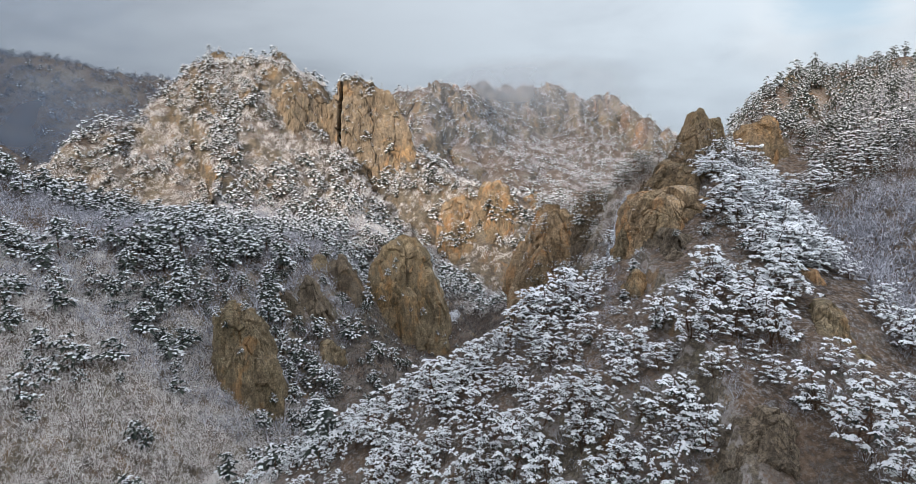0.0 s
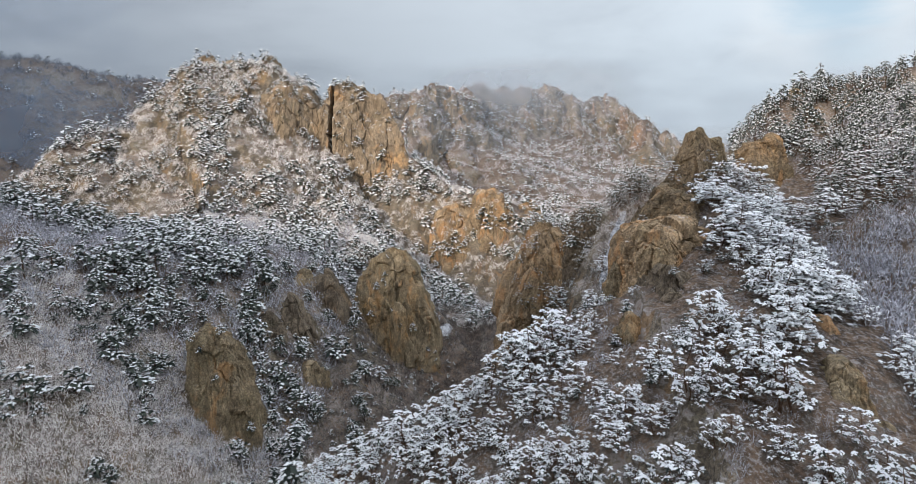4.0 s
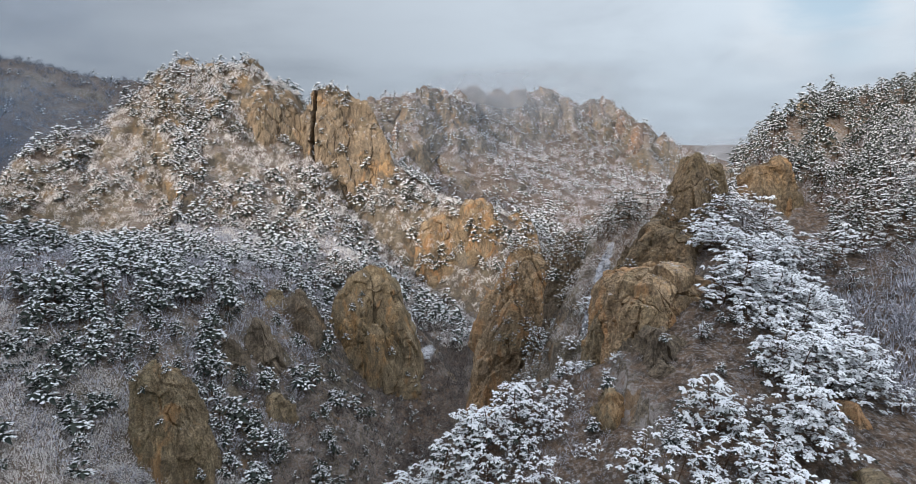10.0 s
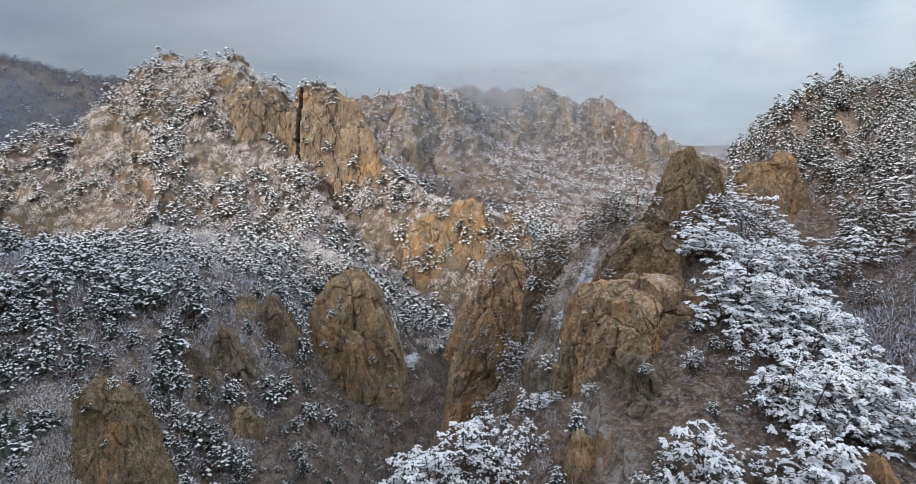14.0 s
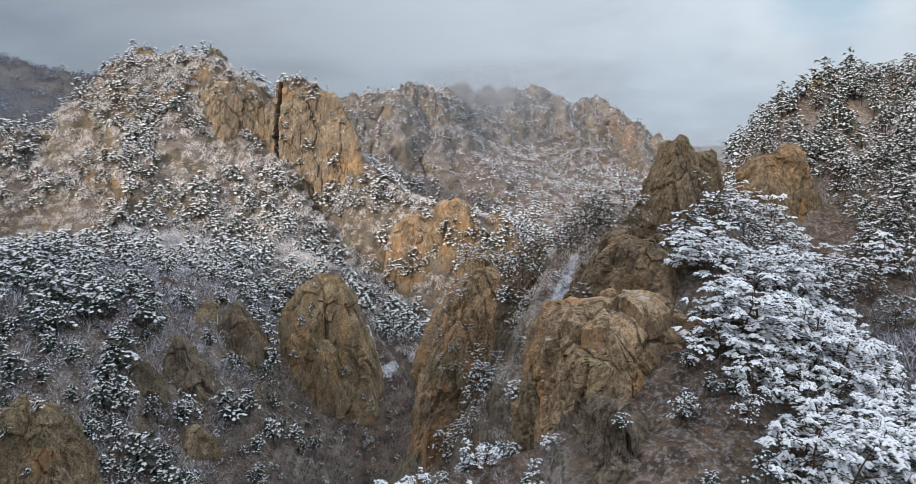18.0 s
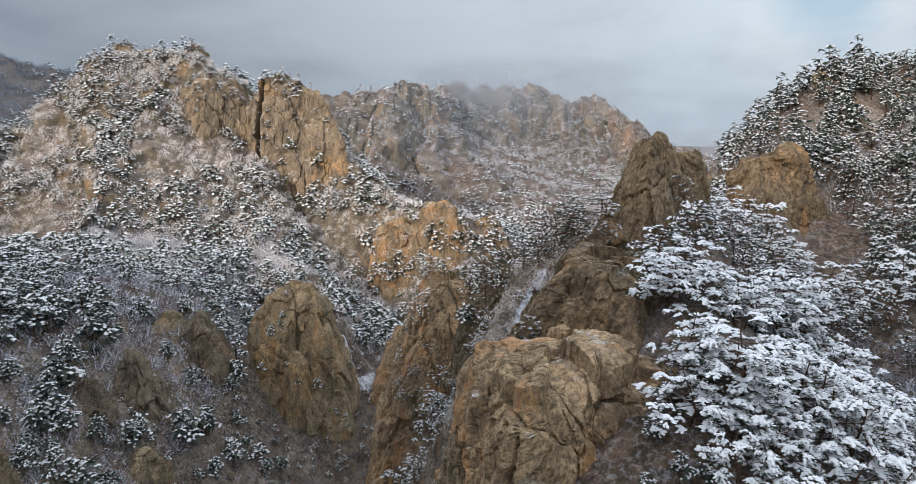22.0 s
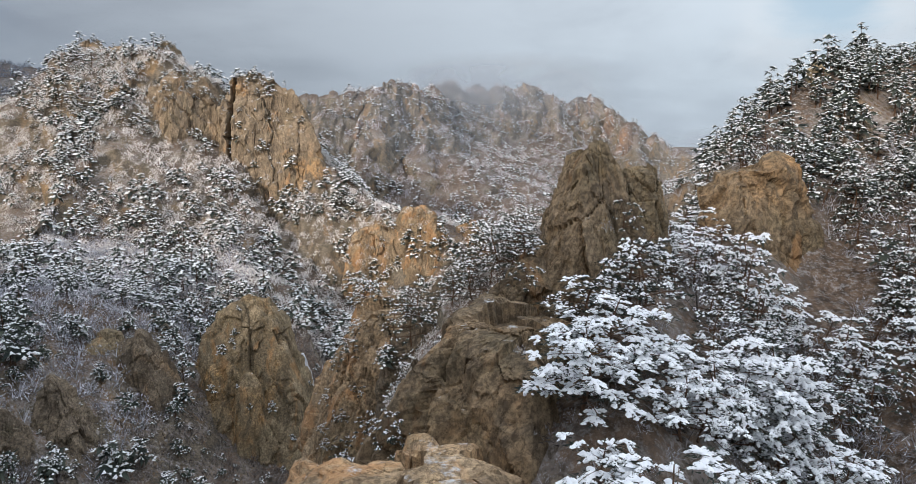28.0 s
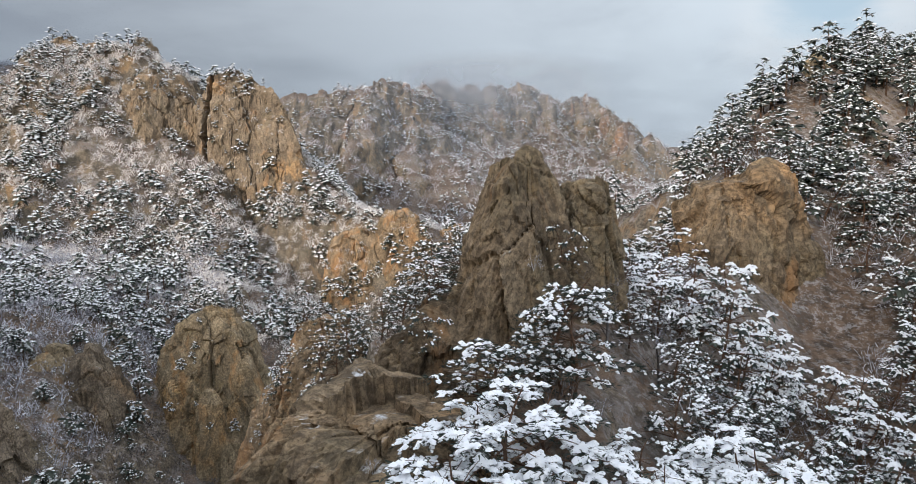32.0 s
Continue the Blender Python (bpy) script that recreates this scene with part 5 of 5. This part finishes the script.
# patches of old snow in the gullies
def snow_patch(label, line, width, seed):
    """Snow lying in a gully: a ragged strip draped on the ground."""
    rnd.seed(seed)
    n_along, n_across = 40, 9
    v = []
    pts = np.array(line, float)
    leg = np.concatenate([[0], np.cumsum(np.hypot(*np.diff(pts, axis=0).T))])
    for i in range(n_along + 1):
        s = leg[-1] * i / n_along
        c = np.array([np.interp(s, leg, pts[:, 0]), np.interp(s, leg, pts[:, 1])])
        e = np.array([np.interp(s + 0.5, leg, pts[:, 0]), np.interp(s + 0.5, leg, pts[:, 1])]) - np.array([np.interp(s - 0.5, leg, pts[:, 0]), np.interp(s - 0.5, leg, pts[:, 1])])
        side = np.array([-e[1], e[0]]) / (np.linalg.norm(e) + 1e-6)
        w = width * (0.35 + 0.65 * math.sin(math.pi * (i + 0.3) / (n_along + 0.6))) * rnd.uniform(0.6, 1.15)
        for j in range(n_across + 1):
            q = c + side * w * (j / n_across - 0.5) * 2
            place, normal, ob = drop(*q)
            rim = min(j, n_across - j, i, n_along - i)
            v.append((q[0], q[1], place.z + (0.22 + 0.1 * rnd.rand() if rim else -0.25)))
    t = []
    k = n_across + 1
    for i in range(n_along):
        for j in range(n_across):
            t += [(i * k + j, i * k + j + 1, (i + 1) * k + j + 1), (i * k + j, (i + 1) * k + j + 1, (i + 1) * k + j)]
    v = np.array(v)
    base = v.mean(axis=0)
    ob = new("snow_patch", mesh_np("snow_patch", v - base, t, [OLD_SNOW]))
    ob.location = base
    return tagged(ob, label, "snow")


snow_patch("snow between twigs on the floor of the shaded gully", [(33.5, 126), (31, 121), (28, 115), (26, 111)], 1.2, 403).data.materials[0] = SHADED_GULLY_SNOW
snow_patch("white patch of snow in the dark gorge", [(-1, 239), (-4.5, 233), (-9, 228)], 2.4, 402)

# low cloud round the far summits, and translucent sheets standing in for distance haze
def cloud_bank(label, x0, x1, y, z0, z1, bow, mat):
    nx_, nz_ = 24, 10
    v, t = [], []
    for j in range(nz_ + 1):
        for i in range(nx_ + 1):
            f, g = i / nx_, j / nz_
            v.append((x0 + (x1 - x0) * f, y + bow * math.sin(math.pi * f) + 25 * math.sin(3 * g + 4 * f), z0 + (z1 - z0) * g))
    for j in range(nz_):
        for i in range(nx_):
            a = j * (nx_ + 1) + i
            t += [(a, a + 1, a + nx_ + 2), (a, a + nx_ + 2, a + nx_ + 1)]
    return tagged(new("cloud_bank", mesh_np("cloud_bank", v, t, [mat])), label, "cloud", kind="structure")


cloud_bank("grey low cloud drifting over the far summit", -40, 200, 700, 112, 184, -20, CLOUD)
cloud_bank("translucent grey sheet standing in for haze before the far ridge", -190, 620, 520, -60, 180, -30, HAZE_SHEET)
cloud_bank("translucent dark blue-grey sheet standing in for haze before the western ridge", -900, -130, 470, -20, 330, -30, WEST_HAZE)
cloud_bank("translucent grey sheet standing in for haze in the valley beyond the ridges", 120, 1100, 1000, -60, 125, -60, VEIL)
